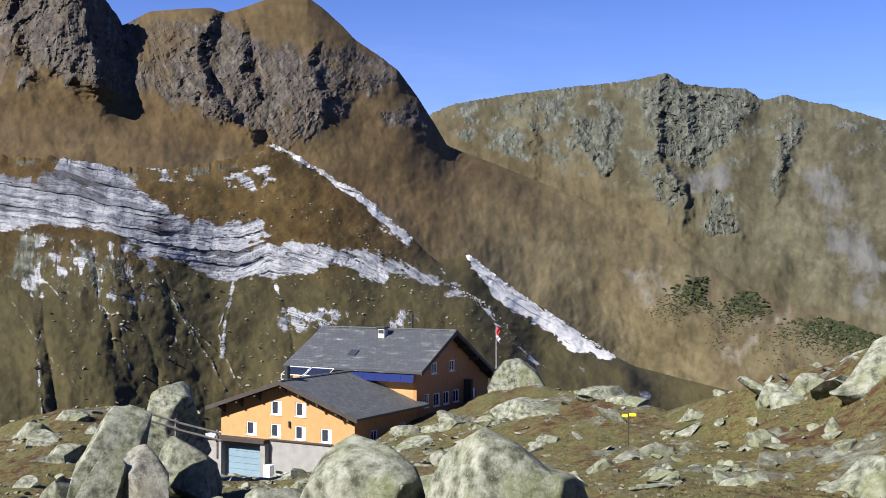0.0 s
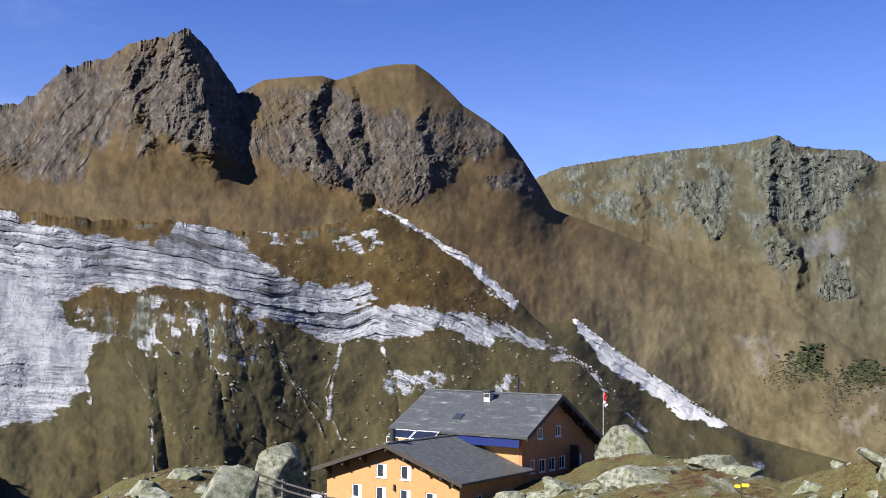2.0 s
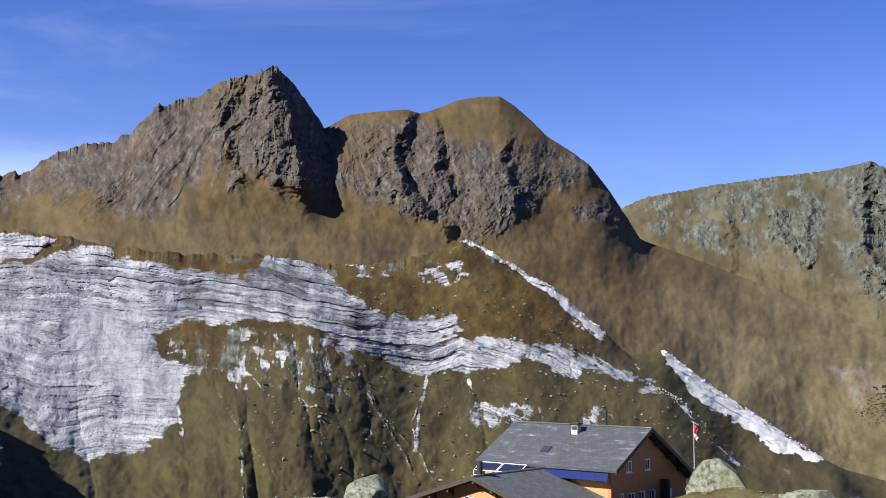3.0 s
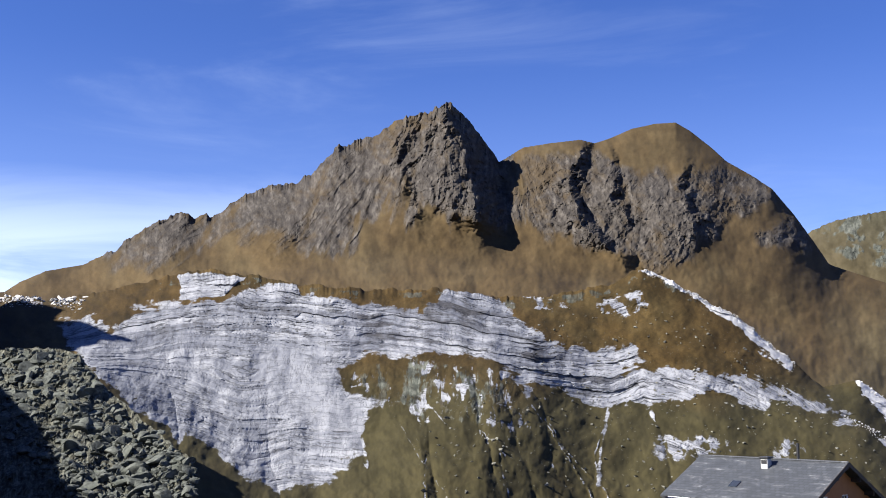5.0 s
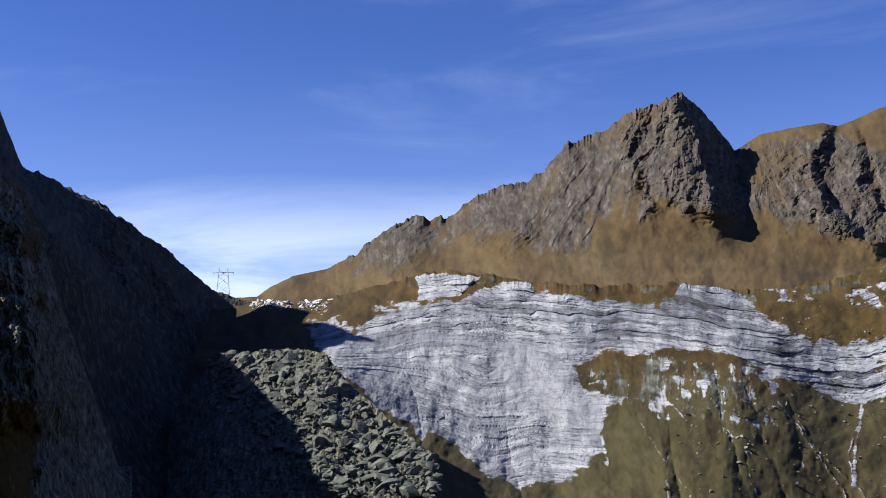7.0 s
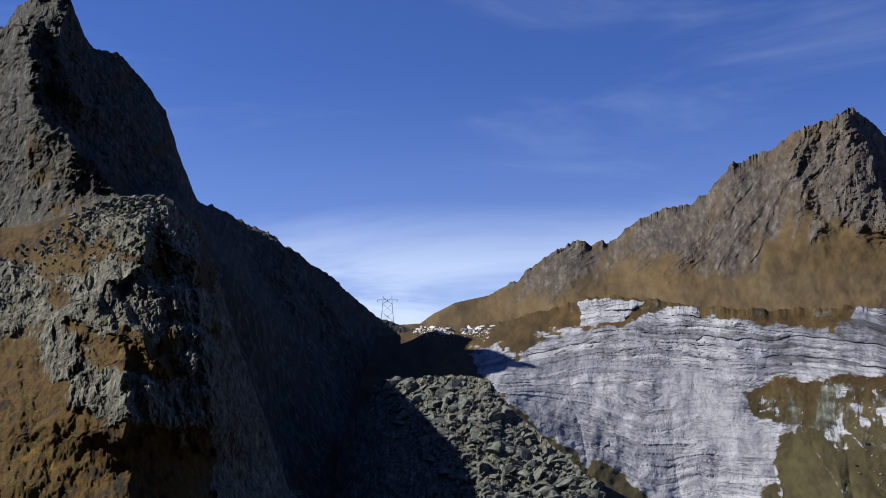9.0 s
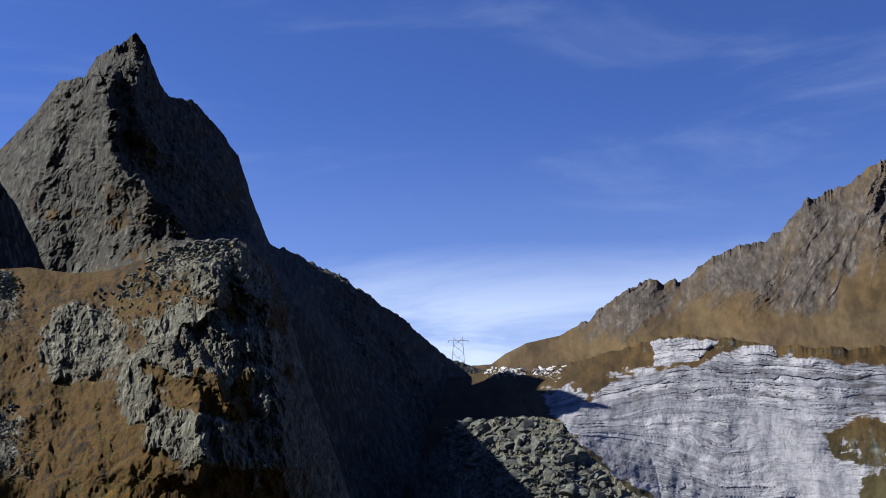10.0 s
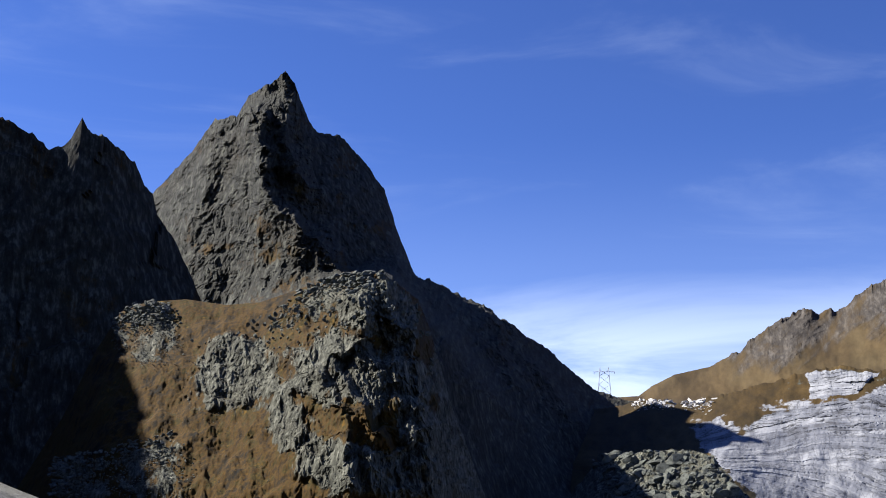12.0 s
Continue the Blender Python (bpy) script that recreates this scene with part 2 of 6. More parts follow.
# ---- terrain ----
C_CREST = [
    (-42.26, 4.74), (-40.64, 4.84), (-39.99, 5.33), (-38.84, 5.91), (-37.10, 6.29), (-35.35, 7.31), (-34.18,
    8.24), (-32.70, 9.05), (-32.11, 9.01), (-31.82, 8.72), (-31.23, 9.09), (-30.94, 8.85), (-29.45, 10.00),
    (-28.71, 10.22), (-27.97, 10.64), (-26.49, 10.89), (-25.90, 11.25), (-24.55, 12.70), (-23.67, 12.95),
    (-22.64, 13.19), (-21.46, 14.07), (-20.44, 14.27), (-19.72, 14.59), (-18.85, 15.03), (-18.16, 14.48),
    (-17.23, 13.44), (-16.31, 12.21), (-16.14, 11.89), (-15.70, 12.13), (-14.82, 12.64), (-13.35, 12.84),
    (-11.87, 12.97), (-11.13, 12.77), (-10.39, 12.98), (-9.20, 13.44), (-8.02, 13.64), (-6.98, 13.66), (-6.24,
    13.19), (-5.22, 12.32), (-4.49, 11.59), (-3.33, 10.86), (-2.32, 10.12), (-1.33, 8.81), (-0.49, 7.51),
    (0.20, 6.35), (0.47, 6.20), (3.38, 5.09), (7.70, 3.27), (11.94, 1.29), (14.69, -0.69), (18.68, -2.33),
    (21.69, -3.36),
]
D_CREST = [
    (-2.45, 7.26), (-0.70, 7.89), (0.47, 8.41), (3.38, 8.88), (6.28, 9.21), (9.15, 9.43), (10.28, 9.60),
    (11.41, 9.81), (12.25, 9.26), (13.63, 9.01), (15.27, 8.89), (16.08, 8.28), (17.16, 8.53), (18.21, 8.13),
    (19.26, 7.95), (20.03, 7.64), (21.76, 7.07),
]
B_CREST = [
    (-42.25, 4.17), (-40.55, 4.61), (-38.83, 4.53), (-37.10, 4.76), (-34.77, 5.33), (-33.60, 5.62), (-32.43,
    6.05), (-30.67, 6.23), (-29.21, 6.07), (-27.47, 5.75), (-25.74, 5.52), (-23.16, 5.32), (-20.34, 5.39),
    (-19.50, 5.45), (-18.20, 5.35), (-16.17, 4.95), (-13.85, 4.98), (-10.35, 5.59), (-8.89, 6.41), (-7.43,
    5.68), (-5.68, 4.67), (-4.25, 3.80), (-2.82, 2.64), (-1.41, 1.36), (-0.30, 0.37), (1.37, 0.71), (3.53,
    -1.01), (5.65, -2.36), (7.20, -3.41), (8.71, -4.43), (9.71, -4.92),
]
B_BASE = [
    (-41.8, 1.4), (-36.8, 1.4), (-33.6, -0.7), (-30.6, -2.4), (-27.8, -3.5), (-25.3, -4.1), (-23.0, -2.7),
    (-19.6, -0.5), (-16.4, 1.0), (-14.4, 0.4), (-11.6, -0.9), (-8.7, -0.6), (-5.9, -0.1), (-3.2, -0.6), (-0.6,
    -0.9), (1.2, -1.6), (3.4, -3.3), (5.1, -4.9), (9.4, -5.0),
]
E_CREST = [
    (-67.62, 12.02), (-65.86, 14.33), (-65.08, 15.33), (-64.03, 16.61), (-62.98, 18.28), (-61.82, 18.57),
    (-61.30, 19.60), (-59.85, 20.55), (-59.43, 20.98), (-58.95, 20.47), (-58.10, 18.68), (-57.62, 18.04),
    (-56.41, 17.91), (-55.15, 16.81), (-53.90, 15.26), (-53.24, 13.39), (-52.13, 10.80), (-51.39, 10.67),
    (-50.19, 10.11), (-49.30, 9.69), (-48.41, 9.41), (-47.82, 8.84), (-47.08, 8.50), (-46.35, 7.84), (-45.48,
    7.42), (-44.33, 6.42), (-42.90, 5.15), (-40.65, 4.45), (-38.70, 4.18), (-37.35, 3.63), (-35.76, 2.54),
    (-34.49, 1.06),
]
F_CREST = [
    (-71.22, -0.67), (-69.27, 3.09), (-67.98, 6.43), (-66.92, 8.38), (-65.73, 8.93), (-63.80, 9.18), (-61.81,
    9.00), (-60.11, 9.22), (-58.41, 9.87), (-57.27, 10.35), (-56.11, 10.77), (-53.91, 10.96), (-53.16, 10.49),
    (-51.95, 9.64), (-51.33, 8.21), (-50.71, 6.20), (-50.09, 4.20), (-49.19, 1.95), (-48.31, -0.33), (-47.16,
    -3.53),
]
H_CREST = [
    (-73.48, 17.17), (-72.66, 16.87), (-71.82, 16.49), (-70.95, 15.86), (-70.20, 16.49), (-69.61, 17.53),
    (-69.14, 16.95), (-68.58, 16.87), (-67.72, 16.49), (-66.80, 15.60), (-66.31, 14.66), (-65.85, 14.28),
    (-65.6, 13.4), (-64.6, 12.0), (-64.0, 10.9), (-63.4, 9.8), (-62.9, 8.6),
]
G_CREST = [
    (-50.50, -9.73), (-47.23, -6.54), (-45.20, -1.86), (-43.86, 0.21), (-42.77, 1.47), (-41.37, 1.89),
    (-39.10, 2.23), (-37.09, 1.93), (-35.93, 0.43), (-33.64, -1.58), (-30.51, -4.14), (-29.10, -5.03),
]
MOOR_EDGE = [
    (-21.66, -8.03), (-20.15, -7.39), (-18.60, -7.11), (-16.49, -7.14), (-13.78, -8.94), (-11.56, -10.39),
    (-8.75, -10.62), (-6.47, -10.26), (-4.46, -9.31), (-2.44, -8.09), (0.17, -7.50), (2.50, -6.49), (5.10,
    -6.19), (7.97, -6.43), (9.95, -7.10), (11.35, -7.55), (13.29, -6.94), (16.01, -5.97), (19.19, -4.78),
    (21.69, -3.36),
]
RILL_A = [
    (-10.70, -0.77), (-11.35, -2.97), (-11.25, -4.09), (-10.63, -5.46),
]
RILL_B = [
    (-15.53, 0.85), (-13.48, -2.00), (-12.02, -4.26), (-11.00, -6.22),
]
RILL_C = [
    (-19.87, -3.13), (-20.01, -4.76), (-19.74, -7.19),
]
RILL_D = [
    (-13.81, -1.26), (-12.84, -2.82), (-11.02, -4.69), (-10.03, -6.40),
]
RILL_E = [
    (-16.19, -2.36), (-15.91, -4.59), (-15.28, -6.27),
]
RILL_F = [
    (-20.18, -0.17), (-18.44, -1.87), (-16.72, -2.15), (-15.86, -3.00),
]
RILL_G = [
    (-21.46, -1.21), (-19.66, -3.95), (-17.82, -6.19),
]
STONY = [
    (-20.2, -0.7), (-15.8, 1.0), (-14.4, 3.9), (-9.8, 5.0), (-5.8, 3.8), (-3.1, 1.5), (1.2, -1.7), (3.4,
    -4.1), (3.3, -6.9), (-20.1, -7.4),
]
C_SPUR_A = [
    (-18.94, 14.94), (-18.34, 13.16), (-17.60, 11.14), (-17.21, 8.67),
]
C_SPUR_B = [
    (-20.58, 14.15), (-21.30, 11.69), (-20.54, 9.24),
]
C_SPUR_C = [
    (-12.12, 12.48), (-12.58, 10.53), (-12.02, 8.78), (-9.87, 7.08),
]
C_SPUR_D = [
    (-10.51, 12.27), (-10.52, 11.35), (-9.83, 9.47),
]
C_SPUR_E = [
    (-6.63, 11.24), (-6.65, 10.39), (-6.13, 8.52),
]
C_SPUR_F = [
    (-32.04, 9.15), (-32.95, 7.65), (-33.72, 6.36),
]
C_SPUR_G = [
    (-24.40, 12.78), (-25.53, 10.45), (-28.05, 7.23),
]
C_SPUR_H = [
    (-2.32, 9.79), (-0.89, 7.91), (0.38, 6.06),
]
D_SPUR_A = [
    (10.99, 9.66), (10.84, 7.28), (10.97, 5.72), (12.22, 3.28),
]
D_SPUR_B = [
    (4.40, 7.24), (4.68, 5.66),
]
D_SPUR_C = [
    (12.25, 9.20), (12.37, 6.11),
]
D_SPUR_D = [
    (16.88, 6.82), (16.60, 3.50),
]
D_SPUR_E = [
    (9.41, 1.02), (13.31, -1.26), (14.40, -3.51),
]
E_SPUR_A = [
    (-60.95, 18.77), (-60.41, 15.67), (-59.19, 13.73), (-57.81, 12.64), (-55.98, 11.04), (-55.5, 9.0), (-55.5, 5.0),
]
E_SPUR_B = [
    (-59.21, 20.93), (-58.89, 19.48), (-59.30, 17.46), (-57.84, 15.10),
]
E_SPUR_C = [
    (-62.56, 18.51), (-63.10, 15.77), (-63.56, 14.03), (-63.87, 12.30), (-63.05, 10.64),
]
E_SPUR_D = [
    (-52.13, 10.86), (-50.15, 7.65), (-47.20, 3.68),
]
E_SPUR_E = [
    (-47.08, 8.56), (-46.20, 6.55), (-44.05, 3.72),
]
E_SPUR_F = [
    (-48.41, 9.47), (-47.80, 7.11), (-46.34, 4.83),
]
F_SPUR_A = [
    (-53.85, 10.99), (-53.40, 8.74), (-52.05, 7.61), (-51.69, 4.74), (-50.86, -0.87),
]
F_SPUR_B = [
    (-54.89, 9.57), (-54.53, 7.55), (-56.23, 6.35), (-55.15, 4.38), (-53.20, 1.87),
]
F_SPUR_D = [
    (-57.72, 7.45), (-57.09, 6.33), (-55.85, 4.08), (-55.12, -0.40),
]
B_SMOOTH = [
    (-29.1, 2.5), (-26.8, 2.7), (-24.6, 1.5), (-24.1, 0.1), (-22.9, -0.6), (-23.3, -2.0), (-25.3, -2.3),
    (-27.6, -0.8), (-28.7, 0.8),
]
C_CLIFF = [
    (-18.9, 16.3), (-16.4, 13.9), (-15.1, 12.2), (-14.5, 10.6), (-13.5, 8.5), (-15.2, 9.0), (-17.3, 8.8),
    (-19.1, 9.3), (-20.5, 9.3), (-21.7, 11.1), (-22.1, 13.6), (-20.6, 15.3),
]
C_ROCK_A = [
    (-35.8, 7.4), (-32.1, 10.1), (-29.0, 11.2), (-26.1, 12.2), (-24.1, 13.8), (-22.1, 14.3), (-20.6, 15.4),
    (-18.9, 16.3), (-16.4, 13.9), (-15.1, 12.3), (-14.6, 10.8), (-14.5, 9.7), (-13.5, 8.4), (-15.2, 9.0),
    (-17.3, 8.8), (-18.5, 9.3), (-19.7, 9.2), (-20.5, 9.2), (-22.0, 8.8), (-23.2, 9.1), (-24.3, 7.3), (-26.0,
    7.0), (-27.5, 7.2), (-28.9, 7.8), (-30.3, 7.7), (-31.7, 7.1), (-33.6, 6.5), (-35.7, 6.1),
]
C_ROCK_B = [
    (-15.8, 11.9), (-14.6, 12.3), (-11.4, 12.3), (-10.5, 12.1), (-9.7, 11.3), (-6.8, 11.2), (-4.8, 11.6),
    (-2.9, 10.4), (-2.0, 9.6), (-4.3, 8.6), (-5.7, 7.5), (-6.6, 6.4), (-8.0, 6.0), (-9.4, 7.0), (-11.4, 7.3),
    (-13.5, 8.5), (-14.6, 10.3),
]
C_ROCK_C = [
    (-3.2, 8.0), (-1.6, 8.5), (-0.8, 8.2), (0.2, 6.2), (-1.1, 7.1), (-3.0, 7.4),
]
B_PALE = [
    (-34.8, 3.1), (-34.3, 4.1), (-32.7, 4.6), (-30.5, 4.7), (-28.8, 5.2), (-27.4, 5.4), (-26.6, 5.2), (-25.4,
    4.7), (-23.1, 4.5), (-20.2, 4.3), (-18.8, 5.2), (-17.3, 5.3), (-15.8, 4.6), (-15.0, 3.6), (-13.8, 2.6),
    (-11.5, 2.1), (-9.5, 2.4), (-9.0, 1.8), (-10.1, 1.3), (-8.7, 1.0), (-7.0, 1.2), (-4.5, 0.9), (-1.8, 0.1),
    (0.5, -0.7), (1.5, -1.5), (-0.5, -0.9), (-2.6, -0.3), (-3.7, -0.3), (-5.4, 0.1), (-7.3, -0.1), (-9.0,
    -0.4), (-11.0, -0.8), (-12.7, -0.0), (-14.4, 0.7), (-16.1, 1.6), (-17.3, 2.0), (-19.0, 2.1), (-20.2, 2.1),
    (-21.6, 1.8), (-23.1, 2.0), (-24.2, 1.2), (-24.5, 0.7), (-23.1, 0.1), (-21.6, -0.2), (-20.2, -0.2),
    (-19.6, -0.7), (-21.9, -0.6), (-23.0, -1.3), (-23.9, -2.7), (-25.0, -4.0), (-26.4, -3.5),
]
B_PALE_LOW = [
    (-24.2, 1.5), (-23.3, -2.7), (-24.5, -4.7), (-26.4, -4.7), (-28.6, -4.5), (-30.6, -3.0), (-32.5, -1.8),
    (-34.4, -1.1), (-35.5, 0.1), (-36.5, 0.9), (-37.7, 2.5), (-38.0, 3.3), (-36.7, 3.6), (-35.6, 2.8), (-34.8,
    3.7), (-34.3, 4.1),
]
B_SLAB = [
    (-32.6, 6.0), (-29.1, 6.0), (-30.2, 5.0), (-31.6, 4.7), (-32.4, 4.7), (-32.3, 5.4),
]
B_SLAB_B = [
    (-27.7, 5.6), (-26.6, 5.6), (-26.2, 4.9), (-27.1, 5.1),
]
B_STREAK = [
    (-9.0, 6.3), (-8.3, 6.2), (-5.8, 4.9), (-3.3, 3.6), (-1.8, 2.5), (-1.4, 1.8), (-1.8, 1.1), (-2.6, 1.7),
    (-3.6, 2.9), (-5.0, 3.9), (-6.3, 4.9), (-8.0, 5.8),
]
B_STREAK_B = [
    (1.2, 0.8), (2.7, -0.1), (5.1, -2.0), (7.2, -3.5), (8.7, -4.4), (8.4, -4.6), (6.7, -4.2), (5.6, -3.3),
    (4.3, -2.6), (3.5, -2.3), (2.4, -1.1), (1.5, 0.0),
]
B_STREAK_C = [
    (0.5, -1.0), (1.9, -1.6), (3.8, -3.6), (5.3, -5.1), (5.0, -5.2), (3.5, -3.9), (1.6, -1.7),
]
B_CRAG = [
    (-9.3, -3.0), (-7.9, -2.0), (-5.1, -1.9), (-4.6, -2.9), (-6.0, -3.1), (-8.5, -3.3),
]
B_CRAG_B = [
    (-2.5, -2.9), (-2.2, -1.9), (-1.1, -1.9), (-1.0, -2.9),
]
B_CRAG_C = [
    (-14.7, 5.0), (-13.2, 5.0), (-12.6, 4.3), (-14.1, 4.2),
]
B_CRAG_D = [
    (-11.2, 4.7), (-8.9, 5.4), (-8.5, 4.4), (-10.1, 4.0), (-11.2, 4.3),
]
B_RILL = [
    (-10.84, -0.72), (-10.47, -0.77), (-10.96, -2.97), (-11.09, -4.64), (-11.37, -4.65), (-11.24, -2.97),
]

D_SLABS = [
    (6.3, 7.5), (8.0, 8.0), (9.1, 8.2), (10.0, 7.4), (9.4, 6.5), (8.8, 5.0), (8.0, 4.8), (7.1, 5.9), (6.3, 6.4),
]
D_WALL = [
    (10.0, 8.8), (11.1, 9.9), (12.2, 9.2), (15.5, 9.0), (16.1, 8.1), (15.0, 7.2), (14.4, 6.1), (13.1, 5.2),
    (12.1, 5.0), (11.4, 5.6), (10.6, 6.4), (10.0, 7.9),
]
D_LOW = [
    (12.9, 3.6), (14.7, 3.8), (15.1, 1.6), (14.4, 1.3), (13.1, 2.1),
]
D_FOOT = [
    (10.3, 5.0), (11.7, 5.3), (12.4, 3.3), (11.4, 2.3), (10.5, 3.6),
]
D_RIB = [
    (16.7, 6.3), (17.7, 7.5), (18.2, 7.2), (17.4, 5.7), (16.7, 3.4), (16.4, 3.5),
]
D_MOTTLED = [
    (0.2, 7.7), (3.4, 8.5), (6.3, 8.9), (9.1, 9.3), (8.0, 8.2), (5.7, 7.1), (2.5, 6.1), (0.8, 6.5),
]
D_SCREE = [
    (12.2, 5.0), (14.4, 5.2), (14.7, 4.1), (13.1, 3.3), (12.4, 3.6),
]
D_SCREE_B = [
    (17.4, 4.9), (19.2, 5.1), (20.3, 3.4), (21.0, 1.2), (21.7, 0.1), (21.7, -2.3), (20.2, -2.3), (20.0, 0.1),
    (19.0, 1.0), (18.7, 2.9),
]
C_SOIL = [
    (9.3, -0.3), (11.4, 0.2), (13.0, -0.7), (12.5, -1.8), (10.5, -2.4), (9.5, -1.9),
]
C_SOIL_B = [
    (13.6, -3.8), (15.5, -2.4), (17.6, -1.9), (17.0, -3.2), (14.9, -4.6), (13.7, -4.6),
]
C_SHRUBS = [
    (10.5, -2.0), (12.8, -0.7), (13.3, -1.8), (11.9, -2.7), (10.8, -2.8),
]
C_SHRUBS_B = [
    (13.6, -2.4), (15.2, -1.3), (16.0, -2.1), (14.4, -3.5), (13.4, -4.1),
]
C_SHRUBS_C = [
    (15.8, -3.5), (18.4, -2.6), (21.7, -3.2), (20.0, -4.2), (17.4, -4.7), (16.0, -4.7),
]
B_BROKEN = [
    (-24.6, 1.3), (-22.3, 1.8), (-20.0, 2.0), (-16.2, 1.6), (-14.2, 0.1), (-14.0, -1.8), (-16.8, -2.4),
    (-20.0, -1.3), (-22.9, -1.0), (-24.3, 0.1),
]
B_GREY = [
    (-19.1, 5.3), (-17.1, 5.3), (-15.4, 3.9), (-13.9, 2.4), (-11.1, 0.1), (-11.7, -0.4), (-14.2, 1.3),
    (-17.1, 2.4), (-19.1, 2.7), (-22.9, 2.7), (-24.4, 3.8),
]
F_BLOCK_A = [
    (-62.8, 6.1), (-61.7, 7.2), (-59.7, 7.2), (-59.0, 6.3), (-59.0, 4.6), (-60.7, 3.8), (-62.5, 4.0),
]
F_BLOCK_B = [
    (-58.8, 6.8), (-57.1, 7.5), (-54.8, 7.5), (-53.0, 6.4), (-52.7, 4.1), (-54.4, 3.8), (-56.1, 4.1),
    (-58.7, 4.8),
]
F_BLOCK_C = [
    (-56.1, 9.2), (-54.6, 10.2), (-53.5, 10.8), (-52.6, 9.9), (-51.9, 7.6), (-52.5, 6.2), (-53.7, 7.6),
    (-55.4, 8.2),
]
F_BLOCK_D = [
    (-59.5, 4.0), (-58.4, 4.6), (-56.9, 2.9), (-55.8, 1.8), (-52.9, 1.9), (-52.3, -0.3), (-56.8, 0.1),
    (-58.6, 1.8), (-59.4, 2.9),
]
F_BLOCK_E = [
    (-53.0, 6.4), (-51.9, 6.5), (-50.3, 1.9), (-50.6, -0.6), (-52.3, -0.6), (-53.0, 3.6),
]
F_SCREE_C = [
    (-59.5, 8.2), (-57.8, 9.8), (-56.1, 10.7), (-53.8, 10.8), (-54.9, 9.9), (-57.2, 8.6), (-59.2, 7.7),
]
F_SCREE = [
    (-67.2, 8.1), (-65.7, 9.1), (-64.6, 8.9), (-63.7, 7.2), (-64.7, 5.8), (-66.3, 5.7), (-67.1, 7.0),
]
F_SCREE_B = [
    (-69.3, 0.9), (-66.0, 1.8), (-64.2, 2.4), (-63.0, 0.8), (-63.1, -0.8), (-69.2, -0.9),
]


def sheet(name, x, y, z, material, masks=None, rough=None, pick=None, parent=None):
    """One mesh over a grid of points, with its masks as float attributes."""
    rows, cols = x.shape
    me = bpy.data.meshes.new(name)
    co = np.stack([x, y, z], -1).reshape(-1, 3).astype(np.float32)
    i = np.arange(rows * cols).reshape(rows, cols)
    quads = np.stack([i[:-1, :-1], i[:-1, 1:], i[1:, 1:], i[1:, :-1]], -1).reshape(-1, 4)
    if pick is not None:
        quads = quads[pick(quads)]
    me.vertices.add(len(co))
    me.vertices.foreach_set("co", co.ravel())
    me.loops.add(quads.size)
    me.loops.foreach_set("vertex_index", quads.ravel().astype(np.int32))
    me.polygons.add(len(quads))
    me.polygons.foreach_set("loop_start", np.arange(0, quads.size, 4, dtype=np.int32))
    me.polygons.foreach_set("loop_total", np.full(len(quads), 4, np.int32))
    if rough is not None:
        me.polygons.foreach_set("use_smooth", (rough.ravel()[quads].mean(1) < 0.5))
    me.update()
    for key, v in (masks or {}).items():
        me.attributes.new(key, "FLOAT", "POINT").data.foreach_set("value", v.astype(np.float32).ravel())
    me.materials.append(material)
    me.validate()
    ob = new(name, me)
    ob.parent = parent
    return ob


